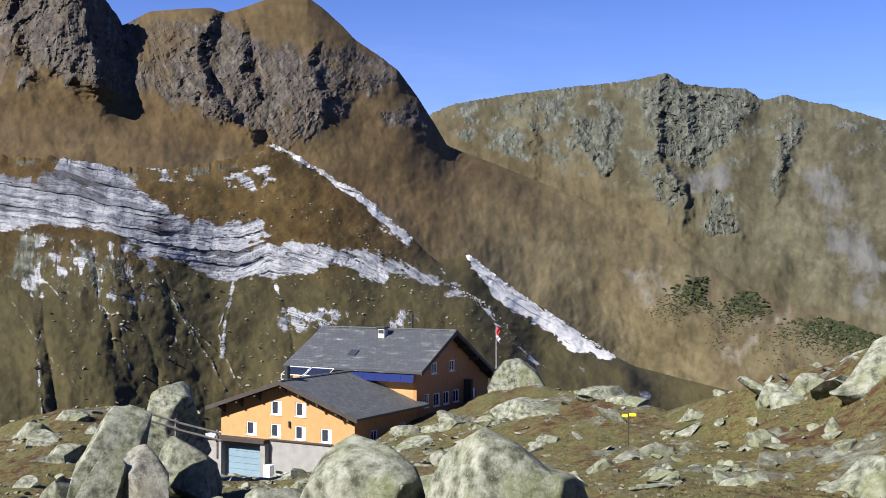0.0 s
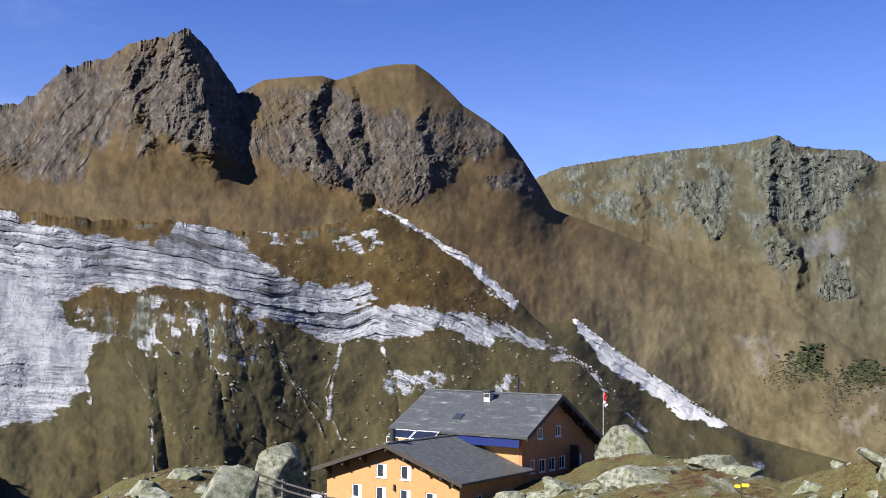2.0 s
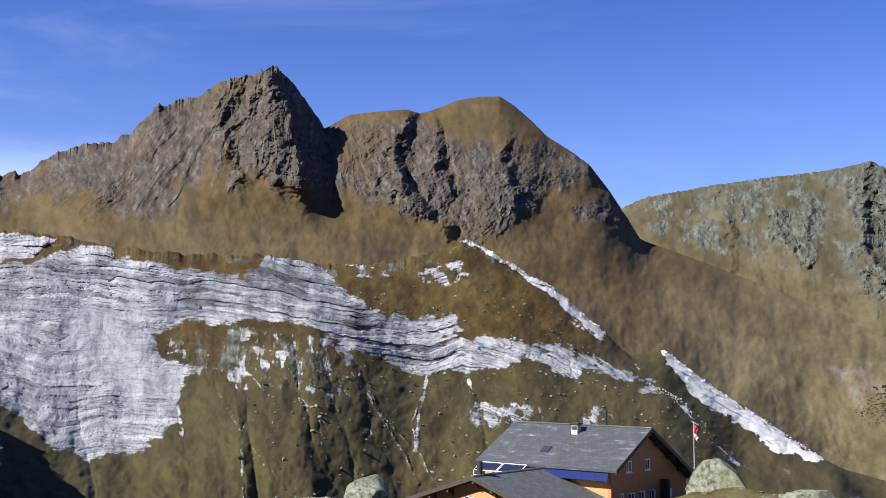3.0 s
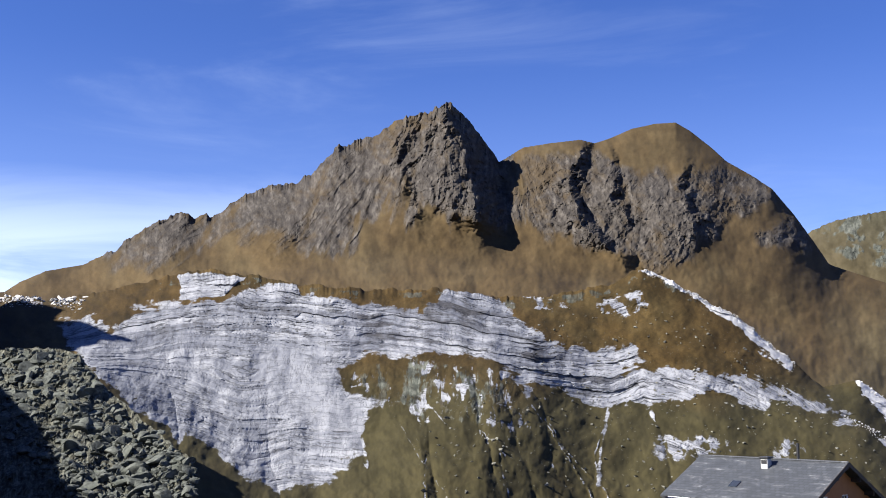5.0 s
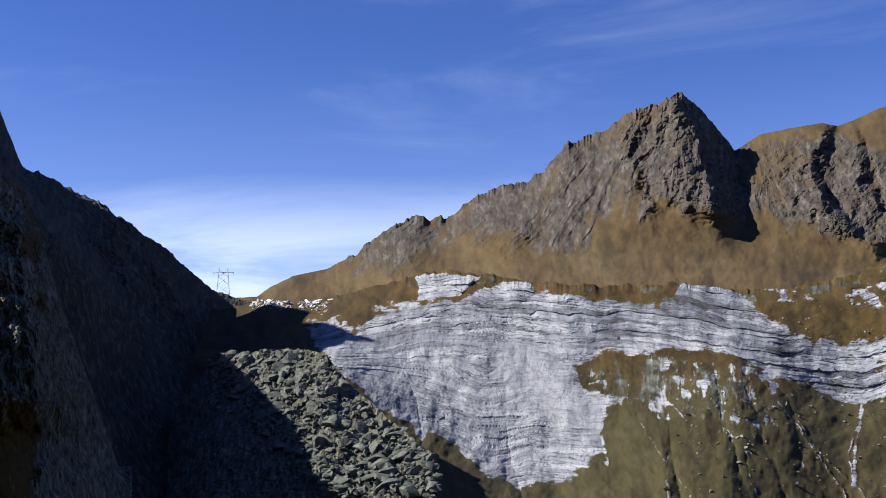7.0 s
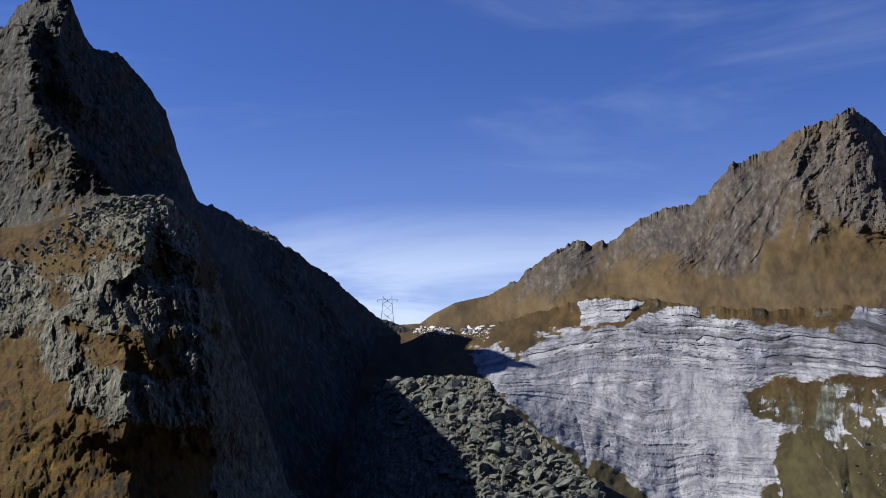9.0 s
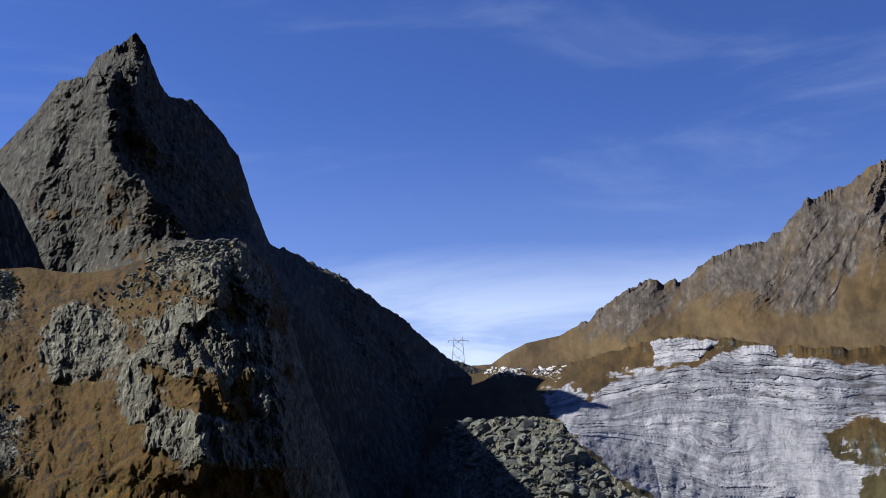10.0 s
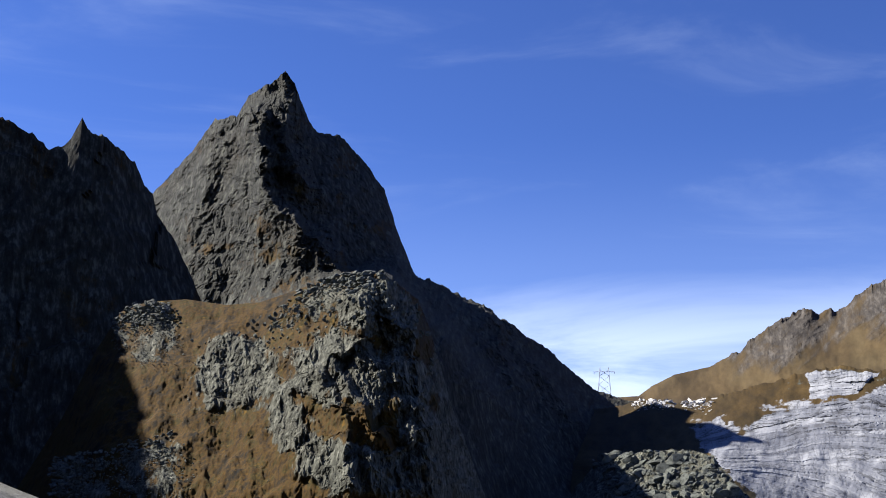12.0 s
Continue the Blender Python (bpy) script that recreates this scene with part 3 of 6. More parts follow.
def massif(name, span, cols, guides, rows, material, relief, masks, behind=0.25, drop=-90.0, bare=("", "")):
    """A mountainside hung between guide lines (height angles, distances) from its foot up to its crest, with a back slope."""
    az = np.linspace(span[0], span[1], cols)
    lines = [(along(r, az), EYE + along(r, az) * np.tan(np.radians(along(e, az)))) for e, r in guides]
    width = np.hanning(2 * max(2, int(0.7 * cols / (span[1] - span[0]))) + 1)
    ease = lambda v: np.convolve(np.pad(v, len(width) // 2, mode="edge"), width / width.sum(), "valid")
    jag = EYE + ease(lines[-1][0]) * np.tan(np.radians(along(guides[-1][0], az)))
    lines = [(ease(rad), EYE + ease(z - EYE)) for rad, z in lines[:-1]] + [(ease(lines[-1][0]), EYE + ease(ease(jag - EYE)))]
    jag = jag - lines[-1][1]
    R, Z, S = [], [], []
    for k, n in enumerate(rows):
        for s in np.arange(n) / n:
            R.append(lines[k][0] * (1 - s) + lines[k + 1][0] * s)
            Z.append(lines[k][1] * (1 - s) + lines[k + 1][1] * s)
            S.append(k + s)
    R.append(lines[-1][0]), Z.append(lines[-1][1]), S.append(len(rows))
    R, Z = np.array(R), np.array(Z)
    for k in range(240):
        for g in (R, Z):
            g[1:-1] = 0.25 * g[:-2] + 0.5 * g[1:-1] + 0.25 * g[2:]
    S = np.array(S)[:, None] + 0 * R
    Z = Z + jag[None, :] * step(len(rows) - 0.22, len(rows), S)
    A = az[None, :] + 0 * R
    E = np.degrees(np.arctan2(Z - EYE, R))
    m = masks(A, E, R, Z, S)
    m.setdefault("bearing", A), m.setdefault("bed", E)
    dr, dz = relief(A, E, R, Z, S, m)
    Z = EYE + (Z - EYE) * (1 + dr / R) + dz
    R = R + dr
    tail_r = [R[-1] * (1 + behind * k) for k in (0.12, 0.4, 1.0)]
    tail_z = [Z[-1] + (drop - Z[-1]) * k for k in (0.10, 0.4, 1.0)]
    R, Z = np.vstack([R, *tail_r]), np.vstack([Z, *tail_z])
    A = np.vstack([A, A[:3]])
    m = {k: np.vstack([v, v[-1:], v[-1:], v[-1:]]) for k, v in m.items()}
    a = np.radians(A)
    rough = np.maximum(m["rock"], m.get("pale", 0))
    x, y = R * np.sin(a), R * np.cos(a)
    if not bare[0]:
        return sheet(name, x, y, Z, material, m, rough)
    score = m[bare[0]].ravel()
    ob = sheet(name, x, y, Z, material, m, rough, lambda q: score[q].mean(1) < 0.5)
    tagged(sheet(bare[1], x, y, Z, material, m, rough, lambda q: score[q].mean(1) >= 0.5, ob), bare[2])
    return ob


def flutes(A, R, Z, wide, tall, octaves=5, lean=0.0, gain=0.55):
    """Buttresses and clefts that run down a face; wide and tall are metres."""
    u = np.radians(A) * np.median(R) + lean * Z
    u = u + 0.55 * wide * fractal(u / wide, Z / wide, u * 0 + 1, 4)
    return fractal(u / wide, Z / tall, R / (wide * 6), octaves, gain, True) - 0.35


def spur(line, A, E, out, left, right, fade=1.2):
    """How far a rib juts from a face: a slow rise from one side and a steep fall on the other, both in degrees."""
    p = np.array(line)[np.argsort([q[1] for q in line])]
    d = A - np.interp(E, p[:, 1], p[:, 0]) + 0.8 * fractal(E * 0.9, A * 0.7, E * 0 + 3, 6, 0.62)
    ends = step(p[0, 1] - fade * 2.0, p[0, 1] + 1.0, E) * step(p[-1, 1] + fade * 0.8, p[-1, 1] - 0.1, E)
    return -out * ends * np.where(d < 0, np.exp(d / left), np.clip(1 - d / right, 0, 1))


# the far ridge
def far_masks(A, E, R, Z, S):
    w = 0.5 * fractal(A * 1.3, E * 1.3, A * 0, 5, 0.6)
    rock = 0 * A
    for area, weight in ((D_SLABS, 0.8), (D_WALL, 0.95), (D_LOW, 0.9), (D_FOOT, 0.75), (D_RIB, 0.85)):
        rock = np.maximum(rock, weight * inside(area, A, E, 0.6, w))
    wall = rock.copy()
    rock = rock * (0.85 + 0.7 * fractal(A * 1.6, E * 0.9, A * 0 + 11, 5, 0.6))
    crumbs = 0.30 + 0.9 * fractal(A * 1.3, E * 1.5, A * 0 + 7, 6, 0.65)
    rock = np.maximum(rock, crumbs * (1.0 * step(2.0, 6.0, E) + 0.8 * inside(D_MOTTLED, A, E, 1.0, w) + 0.15))
    near = E - along(C_CREST, A) + 0.7 * fractal(A * 0.8, E * 0.8, A * 0 + 3, 4)
    rock = rock * step(0.0, 1.2, near)
    soil = np.maximum(inside(D_SCREE, A, E, 0.5, w), inside(D_SCREE_B, A, E, 0.6, w)) * (0.6 + 0.5 * fractal(A * 1.2, E * 0.8, A * 0 + 4, 5))
    return {"green": np.clip(0.95 * step(4.0, 0.1, near + 2.0 * step(9, 15, A)) + 0.25 * fractal(A * 0.6, E * 0.6, A * 0 + 2, 4), 0, 1), "wall": wall, "soil": np.clip(soil, 0, 1), "rock": np.clip(rock, 0, 1)}


def far_relief(A, E, R, Z, S, m):
    fl = flutes(A, R, Z, 60, 170, 6, 0.25, 0.62)
    fine = flutes(A, R, Z, 22, 70, 5, 0.35, 0.62)
    bare = step(0.25, 0.75, m["rock"])
    dr = -(2.0 + 28 * m["wall"] + 8 * bare) * fl - (0.6 + 15 * m["wall"] + 6 * bare) * fine - 7 * bare * fractal(A * 2.6, E * 2.6, A * 0 + 51, 5, 0.6, True) - 26 * fractal(A * 0.45, E * 0.55, A * 0 + 5, 6, 0.55) - 18 * m["wall"]
    for line, out in ((D_SPUR_A, 45), (D_SPUR_B, 30), (D_SPUR_C, 30), (D_SPUR_D, 25), (D_SPUR_E, 8)):
        dr = dr + spur(line, A, E, out, 1.0, 0.5)
    top = 1 - step(1.9, 2.0, S)
    dz = (10 * fractal(A * 0.9, E * 0.5, A * 0, 5) * step(0, 0.6, S)) * top + 3.5 * fractal(A * 7, A * 0, A * 0, 4, 0.6) * (1 - top)
    return dr, dz


stone_far = terrain_material("far_ridge_surface", 5.0, OLIVE, FELL, None, 0.16, 0.3, 0.3, ((0.033, 0.026, 0.012), (0.066, 0.053, 0.029)), ((0.052, 0.052, 0.049), (0.082, 0.081, 0.076)), 2.2, True)
far = massif("rocky_ridge", (-6.5, 26), 560, [([(-7, -9), (26, -9)], [(-7, 1400), (26, 1250)]), ([(-7, 2), (10, 1.5), (26, 1)], [(-7, 2000), (26, 1700)]), (D_CREST, [(-7, 2600), (26, 2400)])], (110, 140), stone_far, far_relief, far_masks, bare=("rock", "cliff", "grey-green fluted cliff"))
tagged(far, "distant grey-green rocky mountain ridge with olive grass", "mountain")


# the pair of brown peaks
def peak_masks(A, E, R, Z, S):
    w = 0.6 * fractal(A * 0.9, E * 0.9, A * 0, 5)
    ribs = fractal((A - E * along([(-26, 0.9), (-17, 0.1), (-13, -0.6)], A)) * 0.9, E * 0.28, A * 0 + 3, 5, 0.6)
    rock = inside(C_ROCK_A, A, E, 1.1, w + 0.8 * ribs)
    for area in (C_ROCK_B, C_ROCK_C):
        rock = np.maximum(rock, inside(area, A, E, 0.7, w))
    rock = rock * (0.72 + 0.75 * ribs) + 0.10 + 0.25 * fractal(A * 1.5, E * 0.6, A * 0 + 4, 5)
    cliff = inside(C_CLIFF, A, E, 0.9, w)
    for area in (C_ROCK_B, C_ROCK_C):
        cliff = np.maximum(cliff, 0.9 * inside(area, A, E, 0.8, w))
    rock = np.maximum(rock, cliff * (0.70 + 0.95 * fractal(A * 0.8, E * 0.7, A * 0 + 14, 5)))
    soil = np.maximum(inside(C_SOIL, A, E, 0.9, w), inside(C_SOIL_B, A, E, 0.9, w)) * (0.55 + 0.7 * fractal(A * 1.3, E * 1.0, A * 0 + 16, 5))
    soil = np.maximum(soil, 0.30 * step(4, -4, E) * step(5, 10, A) * (0.5 + fractal(A * 0.7, E * 0.9, A * 0 + 26, 5)))
    return {"cliff": cliff, "soil": np.clip(soil, 0, 1), "rock": np.clip(rock, 0, 1), "green": np.clip(0.8 * step(-5, 7, A - 0.8 * E) + 0.45 * fractal(A * 0.5, E * 0.5, A * 0 + 6, 5), 0, 1)}


def peak_relief(A, E, R, Z, S, m):
    lean = along([(-26, -0.9), (-18, -0.15), (-14, 0.5)], A)
    broad, fl, fine = flutes(A, R, Z, 130, 420, 5, lean, 0.6), flutes(A, R, Z, 52, 150, 5, lean, 0.62), flutes(A, R, Z, 17, 46, 5, lean, 0.62)
    face = m["cliff"]
    bare = step(0.25, 0.75, m["rock"]) * step(6, 1, A)
    dr = -(1.5 + 13 * bare + 10 * face) * broad - (0.4 + 3.0 * bare + 9 * face) * fl - (0.8 * bare + 2.5 * face) * fine - (5 * bare + 6 * face) * fractal(A * 1.5 - 0.8 * lean * E, E * 1.1, A * 0 + 53, 6, 0.6, True) - (7 + 3 * m["rock"] + 10 * face) * fractal(A * 0.55, E * 0.5, A * 0 + 8, 5) - 5 * step(2, 9, A) * fractal(A * 1.2, E * 1.2, A * 0 + 18, 5, 0.6)
    for line, out, left, right in ((C_SPUR_A, 110, 3.0, 1.5), (C_SPUR_B, 22, 1.6, 0.4), (C_SPUR_C, 75, 1.6, 0.7), (C_SPUR_D, 40, 1.2, 0.4), (C_SPUR_E, 36, 1.6, 0.4), (C_SPUR_F, 18, 1.2, 0.7), (C_SPUR_G, 40, 2.4, 1.2), (C_SPUR_H, 50, 3.0, 0.5)):
        dr = dr + spur(line, A, E, out, left, right) * (0.55 + 0.45 * face)
    top = 1 - step(1.85, 2.0, S)
    dz = 5 * fractal(A * 0.8, E * 0.5, A * 0, 5) * top + m["rock"] * (10 * fractal(A * 2.2, A * 0, A * 0 + 2, 5, 0.6, True) - 4) * (1 - top) * step(-13, -19, A) + 2.0 * m["rock"] * fractal(A * 8, A * 0, A * 0 + 2, 3) * (1 - top)
    return dr, dz


B_BEDS = [(-46, 0), (-40, 1.0), (-36, 2.6), (-30, 2.9), (-22, 2.6), (-16, 0.6), (-11, -1.0), (-7, -0.8), (-2, -1.6), (4, -4.5), (11, -7)]
C_FOOT = [(a, e - 1.3) for a, e in B_CREST if a < 8] + [(10, -9.5), (22, -12)]
C_WAIST = [(-45, 4.2), (-38, 4.6), (-30, 5.8), (-22, 7.2), (-14, 6.6), (-8, 5.0), (0, 2.5), (8, -1.5), (22, -5.0)]
stone_peak = terrain_material("peak_surface", 4.5, OCHRE, GREY, None, 0.20, 0.60, 0.15, FADED, fall=1.3, far=True)
peaks = massif("twin_peak_mountain", (-46, 22), 1130, [(C_FOOT, [(-46, 1450), (-36, 1080), (-25, 980), (-10, 980), (0, 960), (8, 950), (11, 880), (22, 620)]), (C_WAIST, [(-46, 1550), (-25, 1350), (0, 1300), (22, 1000)]), (C_CREST, [(-46, 1640), (-40, 1640), (-19, 1750), (-6, 1900), (5, 1800), (22, 1100)])], (110, 190), stone_peak, peak_relief, peak_masks, bare=("rock", "cliff", "grey-brown rock face"))
tagged(peaks, "twin-peaked mountain with grey cliffs above ochre autumn grass", "mountain")


# the slope with pale rock beds
def lobes(A, E, R, Z):
    """Rounded turf ribs with narrow gullies between them: 0 in a gully, 1 on a rib."""
    u = np.radians(A) * 650 + 0.30 * Z + 22 * fractal(A * 0.16, Z / 130, A * 0 + 41, 3) + 5.0 * fractal(A * 0.9, Z / 24, A * 0 + 42, 4)
    wide = np.abs(fractal(u / 40, Z / 240, A * 0 + 43, 2, 0.45)) * 3.4
    return np.clip(wide + 0.30 * step(0.0, 0.6, fractal(A * 0.35, E * 0.5, A * 0 + 44, 3)), 0, 1)


def slope_masks(A, E, R, Z, S):
    w = 0.6 * fractal(A * 1.4, E * 2.0, A * 0, 6, 0.68)
    rib = lobes(A, E, R, Z)
    w = w + (0.45 - rib) * 0.6 * step(1.5, 0.9, S)
    pale = np.maximum(inside(B_PALE, A, E, 0.6, w), inside(B_PALE_LOW, A, E, 0.7, w))
    for area in (B_SLAB, B_SLAB_B):
        pale = np.maximum(pale, inside(area, A, E, 0.12, w * 0.3))
    broken = inside(B_BROKEN, A, E, 0.7, w)
    pale = np.maximum(pale * (1 - 0.5 * broken), broken * (0.12 + 1.0 * fractal(A * 3.5, E * 1.2, A * 0 + 25, 5, 0.65)))
    white = 0 * A
    for area in (B_STREAK, B_STREAK_B, B_STREAK_C):
        white = np.maximum(white, inside(area, A, E, 0.22, w * 0.7) * (0.92 + 0.9 * fractal((A + E) * 4, (A - 0.8 * E) * 0.6, A * 0 + 28, 5, 0.65)))
    pale = np.maximum(pale, white)
    white = np.maximum(white, 0.2 * step(-14, -9, A) * pale)
    for area in (B_CRAG, B_CRAG_B, B_CRAG_C, B_CRAG_D):
        pale = np.maximum(pale, (0.50 + 0.9 * fractal(A * 2.6, E * 2.2, A * 0 + 15, 5, 0.65)) * inside(area, A, E, 0.5, w))
    pale = np.maximum(pale, step(0.0, -0.05, rib - 0.06 - 0.12 * step(0.72, 1.0, S)) * step(0.35, 0.7, S) * step(1.3, 1.0, S) * (0.28 + 0.7 * fractal(A * 1.2, E * 1.6, A * 0 + 23, 4)))
    pale = np.maximum(pale, 0.48 * inside(B_RILL, A, E, 0.1, w * 0.2))
    for line in (RILL_A, RILL_B, RILL_C, RILL_D, RILL_E, RILL_F, RILL_G):
        p = np.array(line)[np.argsort([q[1] for q in line])]
        d = np.abs(A - np.interp(E, p[:, 1], p[:, 0]) + 0.12 * fractal(E * 3, A * 0, A * 0 + 2, 3))
        ends = step(p[0, 1] - 0.3, p[0, 1], E) * step(p[-1, 1] + 0.3, p[-1, 1], E)
        pale = np.maximum(pale, ends * step(0.075, 0.02, d) * (0.42 + 0.4 * fractal(A * 5, E * 5, A * 0 + 8, 3)))
    specks = step(0.45, 0.75, fractal(A * 6, E * 6, A * 0 + 4, 3)) * step(-9, -2, E) * 0.4
    dip = step(2.4, 0.6, E + 0.3 * fractal(A * 0.4, E * 0.4, A * 0 + 12, 3)) * step(-26.5, -30.5, A)
    under = along(B_CREST, A) - E
    # rock colour speckled under the crest in place of a small scarp's shade
    scarp_shade = step(0.05, 0.2, under) * step(0.9, 0.4, under) * step(-36, -31, A) * step(-3, -8, A) * (0.42 + 0.8 * fractal(A * 1.6, E * 2.2, A * 0 + 37, 5, 0.65))
    bed = 0.42 * dip * (A + 31) + E - 0.55 * along(B_CREST, A) - 0.45 * along(B_BEDS, A) + 0.25 * fractal(A * 0.35, E * 0.35, A * 0, 3)
    warp = fractal(A * 0.8, bed * 1.2, A * 0 + 9, 4)
    tone = blocks(A / 4.5 + 0.3 * warp, bed / 0.26 + 0.3 * warp, 6)[2] - 1.1 * inside(B_GREY, A, E, 0.6, w)
    smooth = np.maximum(inside(B_SMOOTH, A, E, 0.5, w), 0.55 * step(-22, -26, A) * step(3.4, 2.4, E))
    grassy = fractal(A * 0.45, bed * 1.7, A * 0 + 27, 5, 0.6)
    pale = np.where(white > 0.4, pale, pale * (1 - 0.40 * (1 - smooth) * step(-13, -17, A) * step(0.12, 0.45, grassy)))
    return {"tone": tone, "rock": np.clip(specks + 0.2 * fractal(A, E, A * 0, 4) + broken * (0.38 + 0.6 * fractal(A * 2.0, E * 0.8, A * 0 + 35, 5, 0.6)) + scarp_shade, 0, 1), "pale": np.clip(pale, 0, 1), "bed": bed, "bearing": A, "white": white, "slab": smooth, "green": np.clip(1.1 * step(2.5, -1.5, E) + 0.6 * fractal(A * 0.4, E * 0.5, A * 0 + 6, 5), 0, 1)}


def slope_relief(A, E, R, Z, S, m):
    ribs = lobes(A, E, R, Z) ** 0.6
    low = 1 - step(0.8, 1.35, S)
    layer = m["bed"]
    calm = 1 - 0.85 * m["slab"]
    warp = fractal(A * 0.8, layer * 1.2, A * 0 + 9, 4)
    ledge = fractal(A * 0.05, layer * 0.9, A * 0, 3, 0.55, True)
    bed, gap, _ = blocks(A / 4.5 + 0.3 * warp, layer / 0.26 + 0.3 * warp, 6, 0.5)
    chip, gap2, _ = blocks(A / 0.8 + 0.4 * warp, layer / 0.16 + 0.3 * warp, 7)
    top = 1 - step(1.9, 2.0, S)
    dr = -8.0 * ribs * low * step(0.0, 0.3, S) * (1 - 0.5 * m["slab"]) - m["pale"] * calm * (2.2 * ledge + 1.5 * bed + 0.5 * chip - 0.9 * step(0.10, 0.0, gap)) - 5 * m["pale"] * fractal(A * 0.5, E * 0.35, A * 0 + 21, 3) - 2.4 * (1 - 0.8 * m["pale"]) * fractal(A * 1.1, E * 1.3, A * 0, 6, 0.52)
    dz = 1.6 * fractal(A * 1.2, E * 1.2, A * 0 + 1, 4) * top + 3.0 * fractal(A * 2.2, A * 0, A * 0 + 31, 5, 0.6) * (1 - top) * step(2, -2, A)
    return dr, dz


stone_slope = terrain_material("pale_slope_surface", 3.0, UMBER, FELL, MARBLE, fleck=0.5, fall=1.6, far=True)
B_END = [(12.0, -5.5), (14.5, -6.1), (17.5, -6.9)]
slope = massif("pale_rock_slope", (-51, 17.5), 1350, [([(-51, -14), (-46, -14), (-20, -13), (11, -12.5), (17.5, -13)], [(-51, 640), (-46, 420), (-30, 340), (-20, 400), (-10, 470), (7, 510), (17.5, 440)]), (B_BASE + [(12, -8.0), (14.5, -9.0), (17.5, -10.6)], [(-51, 1150), (-46, 860), (-42, 720), (-36, 630), (-25, 600), (-15, 690), (-10, 730), (0, 760), (7.5, 780), (10, 760), (13.5, 690), (17.5, 600)]), (B_CREST + B_END, [(-51, 1600), (-46, 1200), (-42, 1000), (-40, 910), (-38, 885), (-36, 870), (-25, 800), (-15, 840), (-10, 860), (0, 860), (7.5, 880), (10, 860), (13.5, 790), (17.5, 690)])], (170, 190), stone_slope, slope_relief, slope_masks, behind=0.12, bare=("pale", "rock_band", "white layered rock band"))
tagged(slope, "brown mountainside crossed by white layered rock beds", "mountain")


# the spire and its shaded ridge
def spire_masks(A, E, R, Z, S):
    w = 0.8 * fractal(A * 0.7, E * 0.7, A * 0, 4)
    rock = np.clip(0.84 - 0.12 * step(15, 11, E) + 0.75 * fractal(A * 1.1, E * 1.3, A * 0 + 5, 5, 0.6), 0, 1) * step(6, 9, E + w)
    rock = np.maximum(rock, 0.50 + 0.30 * step(-54, -51, A) + 0.5 * fractal(A * 0.9, E * 0.6, A * 0 + 2, 5))
    return {"rock": np.clip(rock, 0, 1), "tone": 0.8 * fractal(A * 0.7, E * 0.4, A * 0 + 15, 5)}


def spire_relief(A, E, R, Z, S, m):
    high = step(1.3, 2.1, S)
    broad, fl, fine = flutes(A, R, Z, 60, 150, 5, -0.15, 0.6), flutes(A, R, Z, 21, 52, 5, -0.1, 0.62), flutes(A, R, Z, 7, 15, 4, 0.1, 0.62)
    knobs = fractal(A * 1.3, E * 1.1, A * 0 + 17, 5, 0.6)
    dr = -(1 + 8 * high) * broad - (1 + 7 * high) * fl - (0.4 + 2.2 * high) * fine - (2 + 7 * high) * knobs - 10 * m["rock"] * fractal(A * 0.5, E * 0.35, A * 0 + 8, 4)
    for line, out, left, right in ((E_SPUR_A, 60, 3.0, 1.0), (E_SPUR_B, 45, 1.6, 0.7), (E_SPUR_C, 18, 2.0, 0.9), (E_SPUR_D, 30, 1.0, 0.7), (E_SPUR_E, 30, 0.8, 0.6), (E_SPUR_F, 25, 0.8, 0.6)):
        dr = dr + spur(line, A, E, out, left, right)
    top = 1 - step(2.9, 3.0, S)
    dz = 4 * fractal(A, E, A * 0, 4) * top + 2.6 * fractal(A * 5, A * 0, A * 0 + 2, 4, 0.6) * (1 - top)
    return dr, dz


# cliff rock coloured darker than its own tone, so shaded faces come near black
DARKENED_CLIFF = [(0.0067, 0.0067, 0.0049), (0.0209, 0.0209, 0.0165), (0.0797, 0.0785, 0.0613)]
stone_cliff = terrain_material("darkened_cliff_surface", 4.5, RUSSET, DARKENED_CLIFF, None, 0.12, 0.2)
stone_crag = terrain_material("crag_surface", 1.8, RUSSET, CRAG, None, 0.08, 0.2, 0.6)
# terrace added out of sight behind the hillock to throw shade on the talus
E_SHADE_TERRACE = [(-74, 5), (-62, 7.0), (-58, 9.4), (-55, 10.4), (-53.5, 10.2), (-52, 9.0), (-50.5, 7.5), (-49, 5.5), (-47, 2.5), (-43, 0), (-37, -3)]
E_WALLFOOT = [(-74, 7.5), (-62, 8.5), (-58, 10.3), (-55, 11.1), (-53, 10.8), (-52, 9.8), (-50, 8.2), (-48, 6), (-43, 2.5), (-37, -1)]
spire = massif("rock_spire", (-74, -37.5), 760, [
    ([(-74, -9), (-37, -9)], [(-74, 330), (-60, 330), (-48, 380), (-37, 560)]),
    (E_SHADE_TERRACE, [(-74, 760), (-66, 690), (-62, 600), (-59, 520), (-57.5, 495), (-55.6, 472), (-53.5, 482), (-52, 505), (-50.5, 535), (-49, 575), (-47, 650), (-43, 790), (-37, 900)]),
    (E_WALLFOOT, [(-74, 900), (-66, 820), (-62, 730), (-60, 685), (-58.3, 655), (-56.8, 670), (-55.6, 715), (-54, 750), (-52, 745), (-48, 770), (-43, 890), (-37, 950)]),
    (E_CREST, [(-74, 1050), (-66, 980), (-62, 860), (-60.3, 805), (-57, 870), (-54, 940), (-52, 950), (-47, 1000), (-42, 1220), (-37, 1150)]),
], (90, 50, 250), stone_cliff, spire_relief, spire_masks, bare=("rock", "cliff", "fluted rock face coloured darker for shade"))
